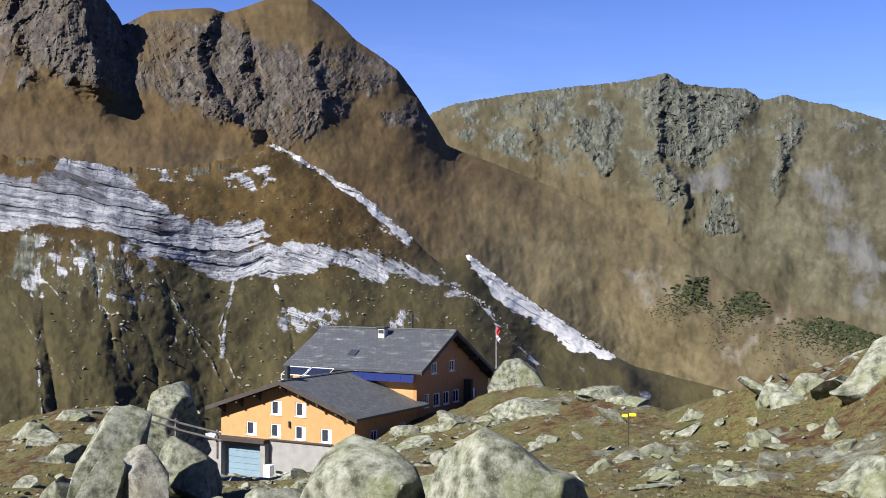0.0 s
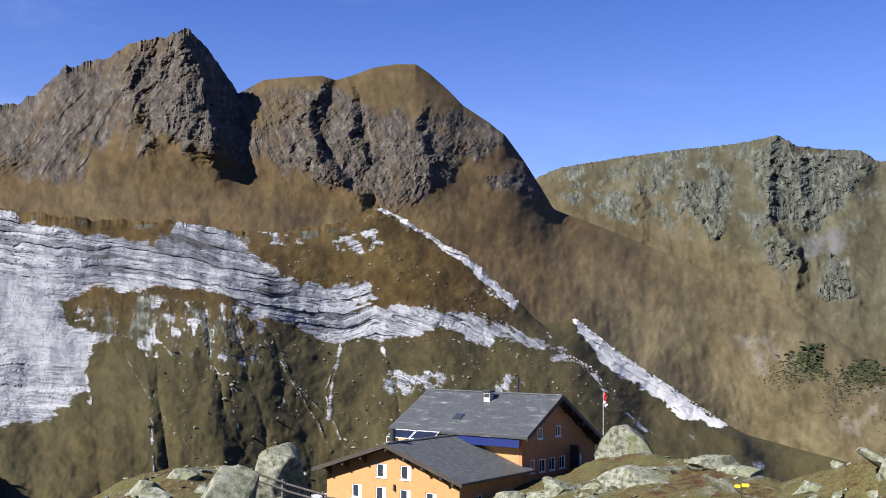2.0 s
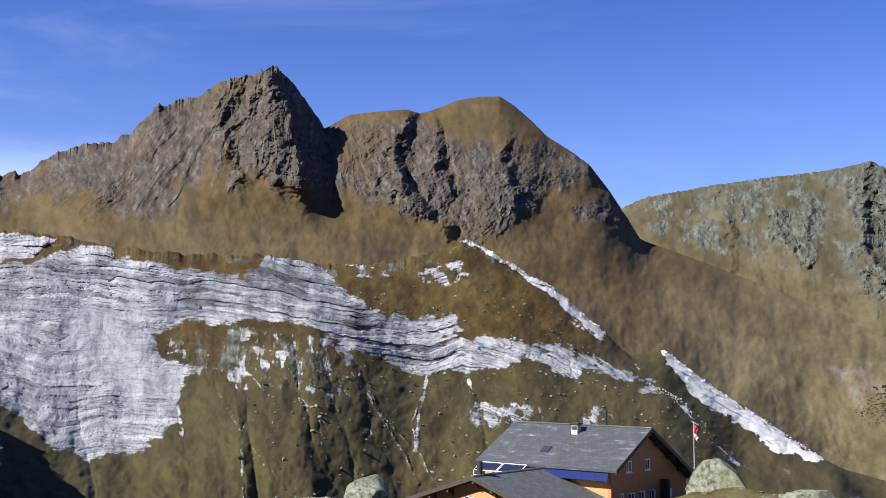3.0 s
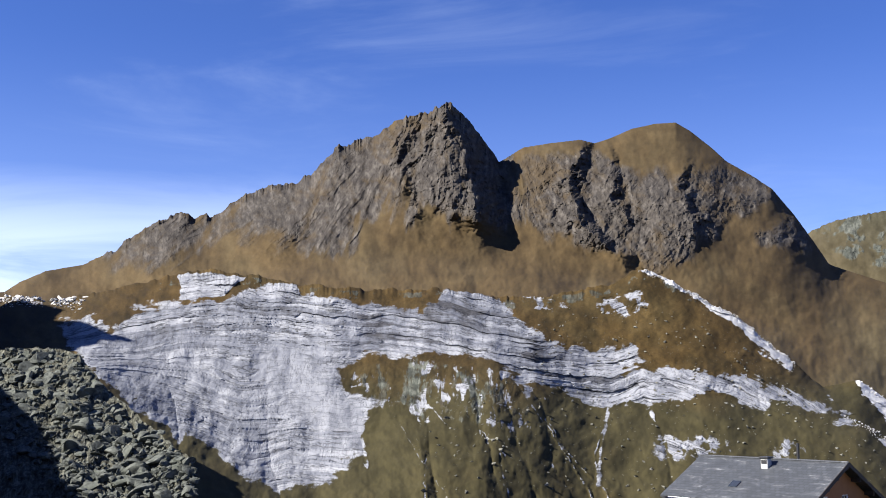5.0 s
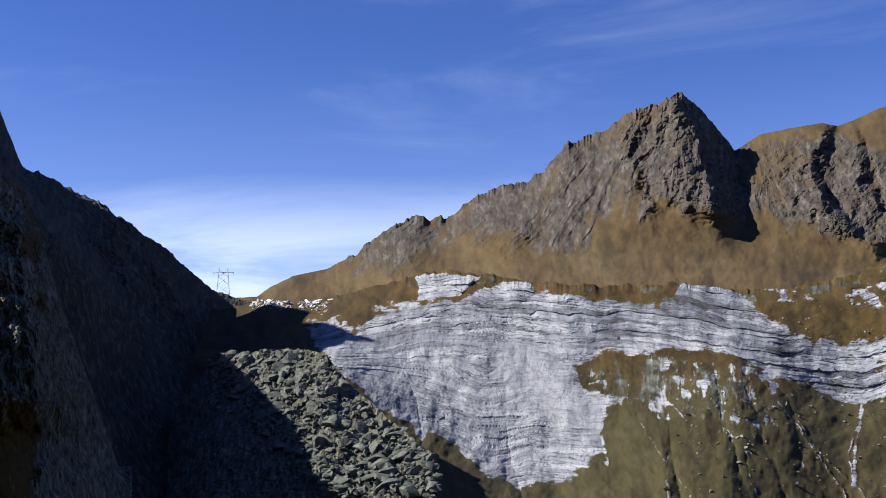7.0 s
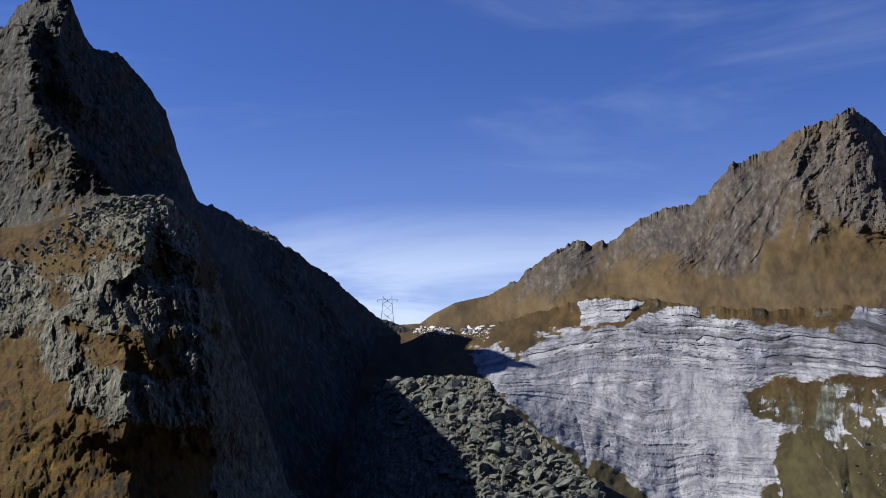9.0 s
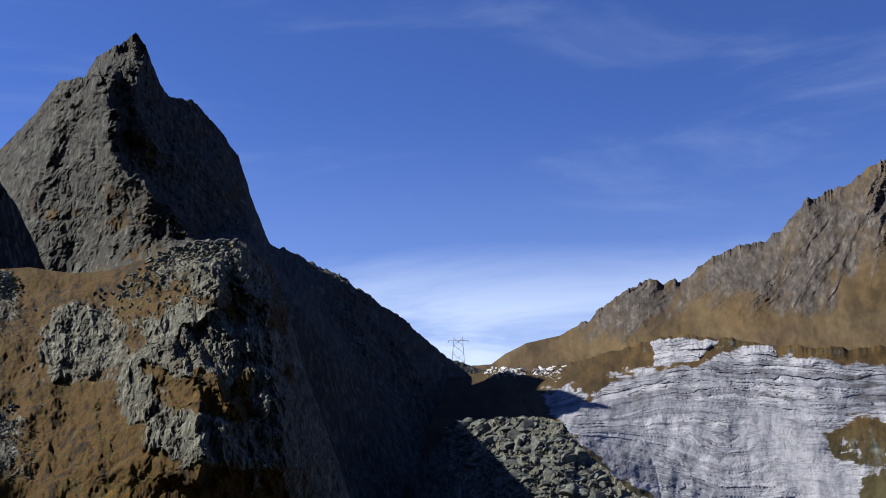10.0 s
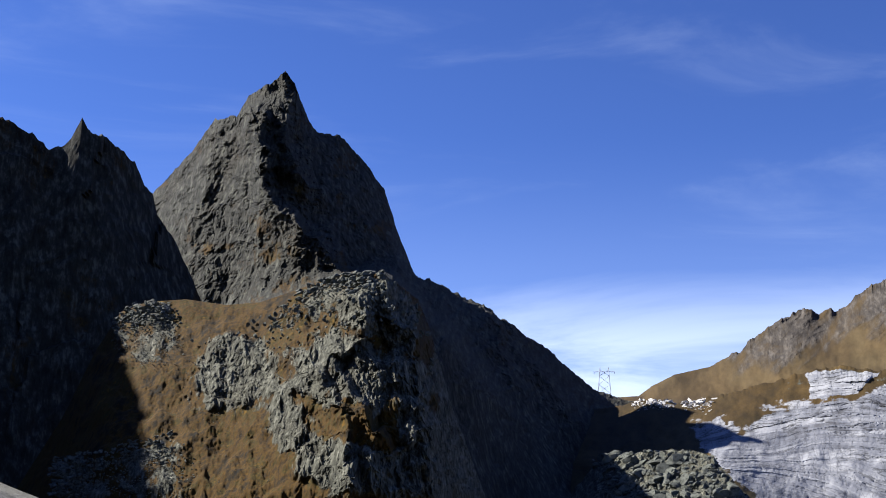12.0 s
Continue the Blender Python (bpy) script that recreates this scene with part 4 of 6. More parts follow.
tagged(spire, "steep dark rock spire with a shaded ridge", "mountain")


# the craggy hillock before it
def knoll_masks(A, E, R, Z, S):
    w = 0.7 * fractal(A * 0.9, E * 0.9, A * 0, 5, 0.6)
    crag = 0 * A
    for area in (F_BLOCK_A, F_BLOCK_B, F_BLOCK_C, F_BLOCK_D, F_BLOCK_E):
        crag = np.maximum(crag, inside(area, A, E, 0.7, w))
    crag = np.maximum(crag, 0.8 * step(-51.6, -50.4, A + 0.6 * w))
    scree = 0 * A
    for area in (F_SCREE, F_SCREE_B, F_SCREE_C):
        scree = np.maximum(scree, inside(area, A, E, 0.5, w))
    rock = 0.20 + crag * (0.80 + 0.8 * fractal(A * 1.4, E * 0.8, A * 0 + 9, 5, 0.6)) + 0.42 * fractal(A * 1.1, E * 0.8, A * 0 + 19, 5, 0.6)
    return {"rock": np.clip(np.maximum(rock, (0.55 + 0.5 * fractal(A * 2, E * 2, A * 0 + 29, 4)) * scree), 0, 1), "crag": crag, "scree": scree, "tone": 0.8 * fractal(A * 2.0, E * 1.2, A * 0 + 39, 5)}


def knoll_relief(A, E, R, Z, S, m):
    broad, fl, fine = flutes(A, R, Z, 13, 30, 5, 0.15, 0.6), flutes(A, R, Z, 4.6, 13, 5, 0.15, 0.62), flutes(A, R, Z, 1.9, 4.5, 4, 0.1, 0.6)
    lumps = fractal(A * 0.4, E * 0.3, A * 0 + 6, 3)
    out = step(0.30, 0.75, m["rock"]) * (1 - 0.8 * m["scree"])
    dr = -0.7 * broad - 6 * lumps - 2.0 * fractal(A * 1.2, E * 0.9, A * 0 + 16, 5, 0.6) - out * (2.0 + 3.0 * broad + 3.2 * fl + 1.3 * fine) - 0.4 * fine - m["scree"] * 0.8 * fl
    for line, out, left, right in ((F_SPUR_A, 50, 3.5, 3.0), (F_SPUR_B, 9, 1.4, 0.6), (F_SPUR_D, 9, 1.6, 0.5)):
        dr = dr + spur(line, A, E, out, left, right, 0.8)
    top = 1 - step(0.93, 1.0, S)
    dz = 2.0 * fractal(A * 1.2, E * 1.2, A * 0, 4) * top
    return dr, dz


knoll = massif("crag_hillock", (-75, -46.5), 700, [([(-75, -12), (-46, -14)], [(-75, 230), (-60, 175), (-55, 165), (-46, 230)]), (F_CREST, [(-75, 385), (-66, 350), (-58, 312), (-55, 300), (-52, 330), (-46, 380)])], (420,), stone_crag, knoll_relief, knoll_masks, behind=0.35, bare=("rock", "crag", "fluted grey crag"))
tagged(knoll, "craggy hillock with fluted grey rock and orange grass", "hill")


# the shaded jagged ridge that stands between the sun and the hillside; its stretch beyond bearing -74 is unseen, added
# to cast the hillock's shadow
def wall_masks(A, E, R, Z, S):
    return {"rock": np.clip(0.7 + 0.4 * fractal(A * 0.4, E * 0.4, A * 0, 4), 0, 1)}


def wall_relief(A, E, R, Z, S, m):
    u = np.radians(A) * 500
    slab, joint, _ = blocks(u / 26 + 0.5 * fractal(u / 30, Z / 40, u * 0, 3), Z / 60, 18)
    top = 1 - step(0.93, 1.0, S)
    return -9 * flutes(A, R, Z, 40, 120, 4) - 7 * slab, 3 * fractal(A, E, A * 0, 4) * top + 2.2 * fractal(A * 3, A * 0, A * 0, 4, 0.6, True) * (1 - top)


WALL_CREST = [(-150, 12), (-130, 21), (-112, 28), (-104, 27.2), (-98, 26.2), (-92, 24.6), (-88, 23.2), (-84, 21.6), (-80, 19.8), (-76, 18)] + H_CREST
ridge = massif("jagged_ridge", (-150, -60.5), 620, [([(-150, -8), (-90, -6), (-76, -2), (-60, -2)], [(-150, 170), (-100, 290), (-80, 400), (-72, 410), (-68, 420), (-65, 450), (-60, 480)]), (WALL_CREST, [(-150, 330), (-110, 410), (-90, 470), (-76, 500), (-72, 490), (-68, 505), (-65, 545), (-60, 590)])], (150,), stone_cliff, wall_relief, wall_masks, bare=("rock", "cliff", "jagged rock face coloured darker for shade"))
tagged(ridge, "dark jagged mountain ridge in shade", "mountain")


# ---- the ground under everything ----
def ground_height(az, r):
    """The moor falls from the eye to its brow, then down into the valley."""
    brow = [(-180, 4.0), (-120, -2.0), (-75, -13.0), (-40, -14.0), (-25, -10.0)] + MOOR_EDGE + [(30, -2.0), (60, 3.0), (180, 4.0)]
    dist = [(-180, 60), (-75, 55), (-25, 95), (-16, 105), (-10, 118), (-3, 112), (3, 118), (9, 92), (14, 80), (22, 58), (60, 50), (180, 60)]
    rb = along(dist, az)
    zb = rb * np.tan(np.radians(along(brow, az)))
    near = np.interp(r, [0, 3, 12, 34], [-1.6, -1.65, -3.2, -7.1])
    near = np.where(r > 34, -7.1 + (zb + 7.1) * np.clip((r - 34) / (rb - 34), 0, 1), near)
    zm = 70 * np.tan(np.radians(along([(-180, 3), (-75, -12), (-24, -10.6), (-12, -11.2), (-5, -10.4), (0, -10.0), (8, -9.2), (15, -8.6), (22, -6.5), (60, 3), (180, 3)], az)))
    mid = np.where(r < 70, -7.1 + (zm + 7.1) * np.clip((r - 34) / 36, 0, 1), zm + (zb - zm) * np.clip((r - 70) / np.maximum(rb - 70, 1), 0, 1))
    near = np.where((r > 34) & (rb > 75), mid, near)
    low = step(rb, rb + 150, r)
    floor = along([(-180, -88), (-8, -88), (4, -150), (30, -150), (60, -88), (180, -88)], az)
    return EYE + near * (1 - low) + floor * low


def ground_masks(A, R):
    x, y = R * np.sin(np.radians(A)), R * np.cos(np.radians(A))
    return {"rock": np.clip(0.26 + 0.55 * fractal(x / 5, y / 5, x * 0, 4) + 0.5 * fractal(x / 1.3, y / 1.3, x * 0 + 5, 4, 0.6), 0, 1) * step(300, 150, R), "bearing": x / 3, "bed": y / 8}


rr = np.concatenate([np.linspace(0.0, 20, 24)[:-1], np.linspace(20, 140, 330)[:-1], np.geomspace(140, 4600, 40)])
aa = np.concatenate([np.linspace(-180, -76, 60)[:-1], np.linspace(-76, -23, 90)[:-1], np.linspace(-23, 23, 520)[:-1], np.linspace(23, 180, 80)])
A, R = np.meshgrid(aa, rr)
gx, gy = R * np.sin(np.radians(A)), R * np.cos(np.radians(A))


def hummocks(gx, gy, R):
    return (0.8 * fractal(gx / 9, gy / 9, gx * 0, 5) + 0.36 * fractal(gx / 2.0, gy / 2.0, gx * 0, 5, 0.65)) * step(4, 25, R) * step(260, 120, R)


GZ = ground_height(A, R) + hummocks(gx, gy, R)
stone_moor = terrain_material("moor_surface", 0.5, [(0.036, 0.015, 0.008), (0.052, 0.037, 0.014), (0.074, 0.064, 0.025), (0.046, 0.049, 0.016), (0.088, 0.078, 0.037)], LICHEN, fall=1.0)
ground = sheet("ground", gx, gy, GZ, stone_moor, ground_masks(A, R), R * 0)
tagged(ground, "autumn moor of yellow-brown grass and stones", "ground", kind="structure")

# ---- building helpers ----
def part(name, bm, material, parent=None, label="", smooth=False):
    """Links a bmesh as one mesh object, under a thing or a part."""
    me = bpy.data.meshes.new(name)
    bmesh.ops.recalc_face_normals(bm, faces=bm.faces)
    for f in bm.faces:
        f.smooth = smooth
    bm.to_mesh(me)
    bm.free()
    me.materials.append(material)
    ob = new(name, me)
    ob.parent = parent
    if label:
        tagged(ob, label)
    return ob


def box(lo, hi, bevel=0.0):
    bm = bmesh.new()
    bmesh.ops.create_cube(bm, size=1)
    for v in bm.verts:
        v.co = Vector([(a + b) / 2 + c * (b - a) for a, b, c in zip(lo, hi, v.co)])
    if bevel:
        bmesh.ops.bevel(bm, geom=bm.edges[:], offset=bevel, segments=1, affect="EDGES")
    return bm


def prism(outline, direction):
    """A solid from a flat outline and the way along which it is thick."""
    bm = bmesh.new()
    f = bm.faces.new([bm.verts.new(p) for p in outline])
    got = bmesh.ops.extrude_face_region(bm, geom=[f])["geom"]
    bmesh.ops.translate(bm, verts=[g for g in got if isinstance(g, bmesh.types.BMVert)], vec=direction)
    return bm


def pierced(outline, holes, to_world, thick):
    """A wall from an outline in (u, z) with openings (u0, z0, u1, z1) that go through it."""
    bm = bmesh.new()
    bm.faces.new([bm.verts.new((u, 0, z)) for u, z in outline])
    for u0, z0, u1, z1 in holes:
        for co, no in (((u0, 0, 0), (1, 0, 0)), ((u1, 0, 0), (1, 0, 0)), ((0, 0, z0), (0, 0, 1)), ((0, 0, z1), (0, 0, 1))):
            bmesh.ops.bisect_plane(bm, geom=bm.verts[:] + bm.edges[:] + bm.faces[:], plane_co=co, plane_no=no)
    gone = []
    for f in bm.faces:
        c = f.calc_center_median()
        if any(u0 < c.x < u1 and z0 < c.z < z1 for u0, z0, u1, z1 in holes):
            gone.append(f)
    bmesh.ops.delete(bm, geom=gone, context="FACES")
    got = bmesh.ops.extrude_face_region(bm, geom=bm.faces[:])["geom"]
    bmesh.ops.translate(bm, verts=[g for g in got if isinstance(g, bmesh.types.BMVert)], vec=(0, thick, 0))
    bmesh.ops.transform(bm, matrix=to_world, verts=bm.verts)
    return bm


def tube(a, b, radius, sides=8, taper=1.0):
    a, b = Vector(a), Vector(b)
    bm = bmesh.new()
    bmesh.ops.create_cone(bm, cap_ends=True, segments=sides, radius1=radius, radius2=radius * taper, depth=(b - a).length)
    bmesh.ops.transform(bm, matrix=Matrix.Translation((a + b) / 2) @ (b - a).to_track_quat("Z", "Y").to_matrix().to_4x4(), verts=bm.verts)
    return bm


def plain(name, colour, rough=0.7, grainy=0.12, scale=6.0, metal=0.0, bump=0.0):
    m, n, l, s = node_material(name)
    a = noise_node(n, l, scale, 6)
    c = noise_node(n, l, scale * 0.12, 3)
    f = math_node(n, l, "MULTIPLY_ADD", a, 0.6, math_node(n, l, "MULTIPLY", c, 0.4))
    l.new(ramp_node(n, l, f, [(0.3, tuple(v * (1 - grainy * 2) for v in colour)), (0.7, tuple(min(1, v * (1 + grainy)) for v in colour))]), s.inputs["Base Color"])
    s.inputs["Roughness"].default_value, s.inputs["Metallic"].default_value = rough, metal
    if bump:
        bump_node(n, l, s, a, 0.5, bump)
    return m


ORANGE = plain("orange_render", (0.3526, 0.1845, 0.0697), 0.85, 0.10, 1.5)
CONCRETE = plain("concrete", (0.1968, 0.1902, 0.1820), 0.9, 0.15, 1.2, bump=0.02)
TIMBER = plain("dark_timber", (0.0287, 0.0197, 0.0148), 0.7, 0.3, 3.0)
GREYWOOD = plain("weathered_wood", (0.1312, 0.1148, 0.0984), 0.85, 0.3, 3.0)
WHITE = plain("white_paint", (0.66, 0.66, 0.68), 0.55, 0.05, 2.0)
DOORBLUE = plain("pale_blue_metal", (0.1394, 0.2009, 0.2460), 0.5, 0.10, 0.8)
BLACK = plain("black_metal", (0.02, 0.02, 0.022), 0.5, 0.2, 3.0)
YELLOW = plain("yellow_enamel", (0.75, 0.48, 0.02), 0.5, 0.05, 2.0)
RED = plain("red_cloth", (0.55, 0.03, 0.03), 0.8, 0.1, 2.0)
STEEL = plain("galvanised_steel", (0.5, 0.51, 0.53), 0.5, 0.1, 1.0, 0.3)
STOVE = plain("white_stucco", (0.4100, 0.4018, 0.3772), 0.9, 0.15, 2.0)

DARK_STEEL = plain("weathered_steel", (0.26, 0.265, 0.28), 0.6, 0.1, 1.0)
GLASS, gn, gl, gs = node_material("window_glass")
gs.inputs["Base Color"].default_value, gs.inputs["Roughness"].default_value = (0.025, 0.03, 0.04, 1), 0.05
RACK = plain("dark_solar_cells", (0.012, 0.016, 0.032), 0.3, 0.2, 1.0)
RACK.node_tree.nodes["Principled BSDF"].inputs["Specular IOR Level"].default_value = 0.12
PANEL, gn, gl, gs = node_material("solar_cells")
gs.inputs["Base Color"].default_value, gs.inputs["Roughness"].default_value = (0.007, 0.014, 0.075, 1), 0.35
gs.inputs["Specular IOR Level"].default_value = 0.08


def slate_material(name, along_y, tone, wear):
    m, n, l, s = node_material(name)
    co = n.new("ShaderNodeTexCoord").outputs["Object"]
    mp = n.new("ShaderNodeMapping")
    mp.inputs["Rotation"].default_value = (0, 0, radians(90) if along_y else 0)
    l.new(co, mp.inputs["Vector"])
    br = n.new("ShaderNodeTexBrick")
    br.inputs["Scale"].default_value, br.inputs["Brick Width"].default_value, br.inputs["Row Height"].default_value, br.inputs["Mortar Size"].default_value = 1.0, 0.55, 0.42, 0.035
    br.inputs["Color1"].default_value, br.inputs["Color2"].default_value, br.inputs["Mortar"].default_value = (*(0.044 * v for v in tone), 1), (*(0.070 * v for v in tone), 1), (*(0.030 * v for v in tone), 1)
    l.new(mp.outputs["Vector"], br.inputs["Vector"])
    worn = sharpen(n, l, noise_node(n, l, 0.9, 10, 0.8, stretch=(0.4, 1.6, 1.6) if not along_y else (1.6, 0.4, 1.6)), 0.70 - wear, 0.84 - wear)
    l.new(mix_node(n, l, math_node(n, l, "MULTIPLY", worn, 0.8), br.outputs["Color"], (0.24, 0.24, 0.245)), s.inputs["Base Color"])
    s.inputs["Roughness"].default_value = 0.6
    bump_node(n, l, s, br.outputs["Fac"], 0.4, -0.05)
    return m


SLATE_A, SLATE_B = slate_material("annex_slate", True, (1.03, 1.07, 1.07), 0.10), slate_material("main_slate", False, (0.66, 0.72, 0.82), 0.16)


def stone_material(name, dark, mid, light, moss, size=1.0):
    m, n, l, s = node_material(name)
    co = n.new("ShaderNodeTexCoord").outputs["Object"]
    big, mids, fine = (noise_node(n, l, f / size, d, 0.65, co) for f, d in ((0.5, 5), (2.2, 8), (11.0, 5)))
    c = ramp_node(n, l, mids, [(0.36, dark), (0.48, mid), (0.62, light)])
    c = mix_node(n, l, math_node(n, l, "MULTIPLY", sharpen(n, l, big, 0.48, 0.62), 0.55), c, moss)
    c = mix_node(n, l, math_node(n, l, "MULTIPLY", sharpen(n, l, fine, 0.56, 0.7), 0.6), c, light)
    c = mix_node(n, l, math_node(n, l, "MULTIPLY", sharpen(n, l, fine, 0.42, 0.3), 0.55), c, dark)
    split = noise_node(n, l, 0.55 / size, 4, 0.5, co, (1.0, 1.0, 1.8))
    seam = sharpen(n, l, math_node(n, l, "ABSOLUTE", math_node(n, l, "SUBTRACT", split, 0.5)), 0.012, 0.003)
    c = mix_node(n, l, math_node(n, l, "MULTIPLY", seam, 0.25), c, tuple(0.35 * v for v in dark))
    l.new(c, s.inputs["Base Color"])
    s.inputs["Roughness"].default_value = 0.95
    s.inputs["Specular IOR Level"].default_value = 0.2
    bump_node(n, l, s, math_node(n, l, "ADD", mids, fine), 0.45, 0.08 * size)
    return m


BOULDER = stone_material("lichen_boulder", (0.0361, 0.0377, 0.0262), (0.1115, 0.1164, 0.0853), (0.2034, 0.2050, 0.1722), (0.0984, 0.1082, 0.0459))
PALE_BOULDER = stone_material("pale_boulder", (0.0459, 0.0435, 0.0353), (0.1279, 0.1230, 0.1033), (0.2099, 0.2050, 0.1804), (0.1115, 0.1050, 0.0722))
TALUS = stone_material("talus_stone", (0.0223, 0.0244, 0.0209), (0.0697, 0.0739, 0.0641), (0.1115, 0.1171, 0.1032), (0.0558, 0.0614, 0.0474), 2.0)


def rock_mesh(seed, subdivisions, cuts, rough, depth=(0.35, 0.75)):
    """A unit boulder: a ball cut by chance planes and worn by noise."""
    rnd = np.random.RandomState(seed)
    bm = bmesh.new()
    bmesh.ops.create_icosphere(bm, subdivisions=subdivisions, radius=1)
    p = np.array([v.co[:] for v in bm.verts])
    for k in range(cuts):
        nrm = rnd.normal(size=3) * (1, 1, 0.8)
        nrm /= np.linalg.norm(nrm)
        over = np.clip(p @ nrm - rnd.uniform(*depth), 0, None)
        p = p - 0.92 * over[:, None] * nrm
    o = rnd.uniform(0, 90, 3)
    q = p + o
    push = fractal(q[:, 0] * 1.3, q[:, 1] * 1.3, q[:, 2] * 1.3, 3) * rough + fractal(q[:, 0] * 5, q[:, 1] * 5, q[:, 2] * 5, 3, 0.5, True) * rough * 0.18
    p = p * (1 + push[:, None])
    p = (p - (p.max(0) + p.min(0)) / 2) / ((p.max(0) - p.min(0)) / 2)
    for v, c in zip(bm.verts, p):
        v.co = c
    return bm


def ground_at(x, y):
    az, r = np.degrees(np.arctan2(x, y)), np.hypot(x, y)
    return float((ground_height(np.array([az]), np.array([r])) + hummocks(np.array([x]), np.array([y]), np.array([r])))[0])


# ---- the hut ----
hut = new("mountain_hut")
HUT_TURN = -29.6
hut.matrix_world = pose(*bearing(-4.53, -9.08, 106.0), 0, 0, HUT_TURN)
tagged(hut, "orange two-winged alpine hut with grey slate roofs", "house")
FRONT = Matrix.Identity(4)                      # u along x, wall goes to +y
SIDE = Matrix.Rotation(radians(90), 4, "Z")     # u along y, wall goes to -x
W, DEPTH = 16.4, 11.4
front_windows = [(-10.0, 2.45, -8.7, 3.85), (-7.0, 2.45, -5.7, 3.85), (-13.1, 0.25, -11.8, 1.6), (-10.05, 0.22, -8.75, 1.57), (-7.05, 0.2, -5.75, 1.55), (-3.95, 0.15, -2.65, 1.5)]
part("annex_front_wall", pierced([(-W, 0), (0, 0), (0, 2.75), (-8.1, 5.55), (-W, 2.95)], front_windows, FRONT, 0.35), ORANGE, hut)
side_windows = [(2.8, 0.1, 4.0, 1.2), (8.0, 0.2, 9.2, 1.3)]
part("annex_side_wall", pierced([(0.35, -1.5), (DEPTH, -1.5), (DEPTH, 2.75), (0.35, 2.75)], side_windows, SIDE, 0.35), ORANGE, hut)
part("annex_far_wall", box((-W, 0.35, -4.2), (-W + 0.35, DEPTH, 2.95)), ORANGE, hut)
part("plinth", pierced([(-W, -5.0), (0, -5.0), (0, -0.003), (-W, -0.003)], [(-15.6, -3.9, -10.9, -0.85)], FRONT, 0.35), CONCRETE, hut, "bare grey concrete base")
# dark strip standing in for the shadow line at the foot of the wall
part("shadow_gap_board", box((-10.19, -0.14, -0.10), (0.0, -0.004, 0.06)), TIMBER, hut)
part("plinth_beam", box((-W - 0.1, -0.9, -0.42), (-10.2, -0.004, -0.02)), TIMBER, hut)
part("plinth_post", box((-W, -0.7, -4.2), (-15.8, -0.004, -0.43)), CONCRETE, hut)
part("plinth_post", box((-10.8, -0.7, -4.2), (-10.2, -0.004, -0.43)), CONCRETE, hut)
garage = part("garage_door", box((-15.6, 0.12, -3.9), (-10.9, 0.2, -0.85)), DOORBLUE, hut, "closed pale blue garage door")
for k in range(5):
    part("door_panel", box((-15.56, 0.085, -3.88 + k * 0.605), (-10.94, 0.118, -3.32 + k * 0.605)), DOORBLUE, garage)
part("plinth_sill", box((-W, -1.6, -4.3), (-10.0, -0.01, -4.05)), CONCRETE, hut)


def window(u0, z0, u1, z1, m, casement):
    """A window in a wall: frame, pane, sill and one casement that stands open."""
    def placed(bm):
        bmesh.ops.transform(bm, matrix=m, verts=bm.verts)
        return bm
    frame_bm = pierced([(u0, z0), (u1, z0), (u1, z1), (u0, z1)], [(u0 + 0.13, z0 + 0.12, u1 - 0.13, z1 - 0.10)], m @ Matrix.Translation((0, 0.05, 0)), 0.08)
    ob = part("window", frame_bm, WHITE, hut, "white-framed window")
    part("pane", placed(box((u0 + 0.1, 0.13, z0 + 0.1), (u1 - 0.1, 0.15, z1 - 0.1))), GLASS, ob)
    part("sill", placed(box((u0 - 0.06, -0.07, z0 - 0.05), (u1 + 0.06, 0.09, z0 - 0.004))), WHITE, ob)
    if casement:
        part("casement", placed(prism([Vector((u1 - 0.40, -0.06, z0 + 0.1)), Vector((u1 - 0.12, 0.03, z0 + 0.1)), Vector((u1 - 0.12, 0.03, z1 - 0.1)), Vector((u1 - 0.40, -0.06, z1 - 0.1))], (0.0, 0.012, 0))), WHITE, ob, "white casement standing ajar")
    else:
        part("glazing_bar", placed(box(((u0 + u1) / 2 - 0.03, 0.09, z0 + 0.1), ((u0 + u1) / 2 + 0.03, 0.128, z1 - 0.1))), WHITE, ob)


for w in front_windows:
    window(*w, FRONT, True)
for w in side_windows:
    window(*w, SIDE, False)


def slab(a, b, c, d, thick):
    return prism([Vector(p) for p in (a, b, c, d)], (0, 0, thick))


RIDGE_X, RIDGE_Z = -8.1, 5.75
part("annex_roof", slab((RIDGE_X, -1.1, RIDGE_Z), (1.0, -1.1, 2.62), (1.0, 12.4, 2.62), (RIDGE_X, 12.4, RIDGE_Z), 0.22), SLATE_A, hut, "grey slate roof slope")
part("annex_roof", slab((RIDGE_X - 0.004, -1.1, RIDGE_Z), (-17.5, -1.1, 2.75), (-17.5, 12.4, 2.75), (RIDGE_X - 0.004, 12.4, RIDGE_Z), 0.22), SLATE_A, hut, "grey slate roof slope")
part("ridge_cap", box((RIDGE_X - 0.25, -1.12, RIDGE_Z + 0.1), (RIDGE_X + 0.25, 12.4, RIDGE_Z + 0.3), 0.08), SLATE_A, hut)
part("bargeboard", slab((RIDGE_X, -1.16, RIDGE_Z - 0.2), (1.02, -1.16, 2.42), (1.02, -1.104, 2.42), (RIDGE_X, -1.104, RIDGE_Z - 0.2), 0.4), TIMBER, hut)
part("bargeboard", slab((RIDGE_X, -1.16, RIDGE_Z - 0.2), (-17.52, -1.16, 2.55), (-17.52, -1.104, 2.55), (RIDGE_X, -1.104, RIDGE_Z - 0.2), 0.4), TIMBER, hut)
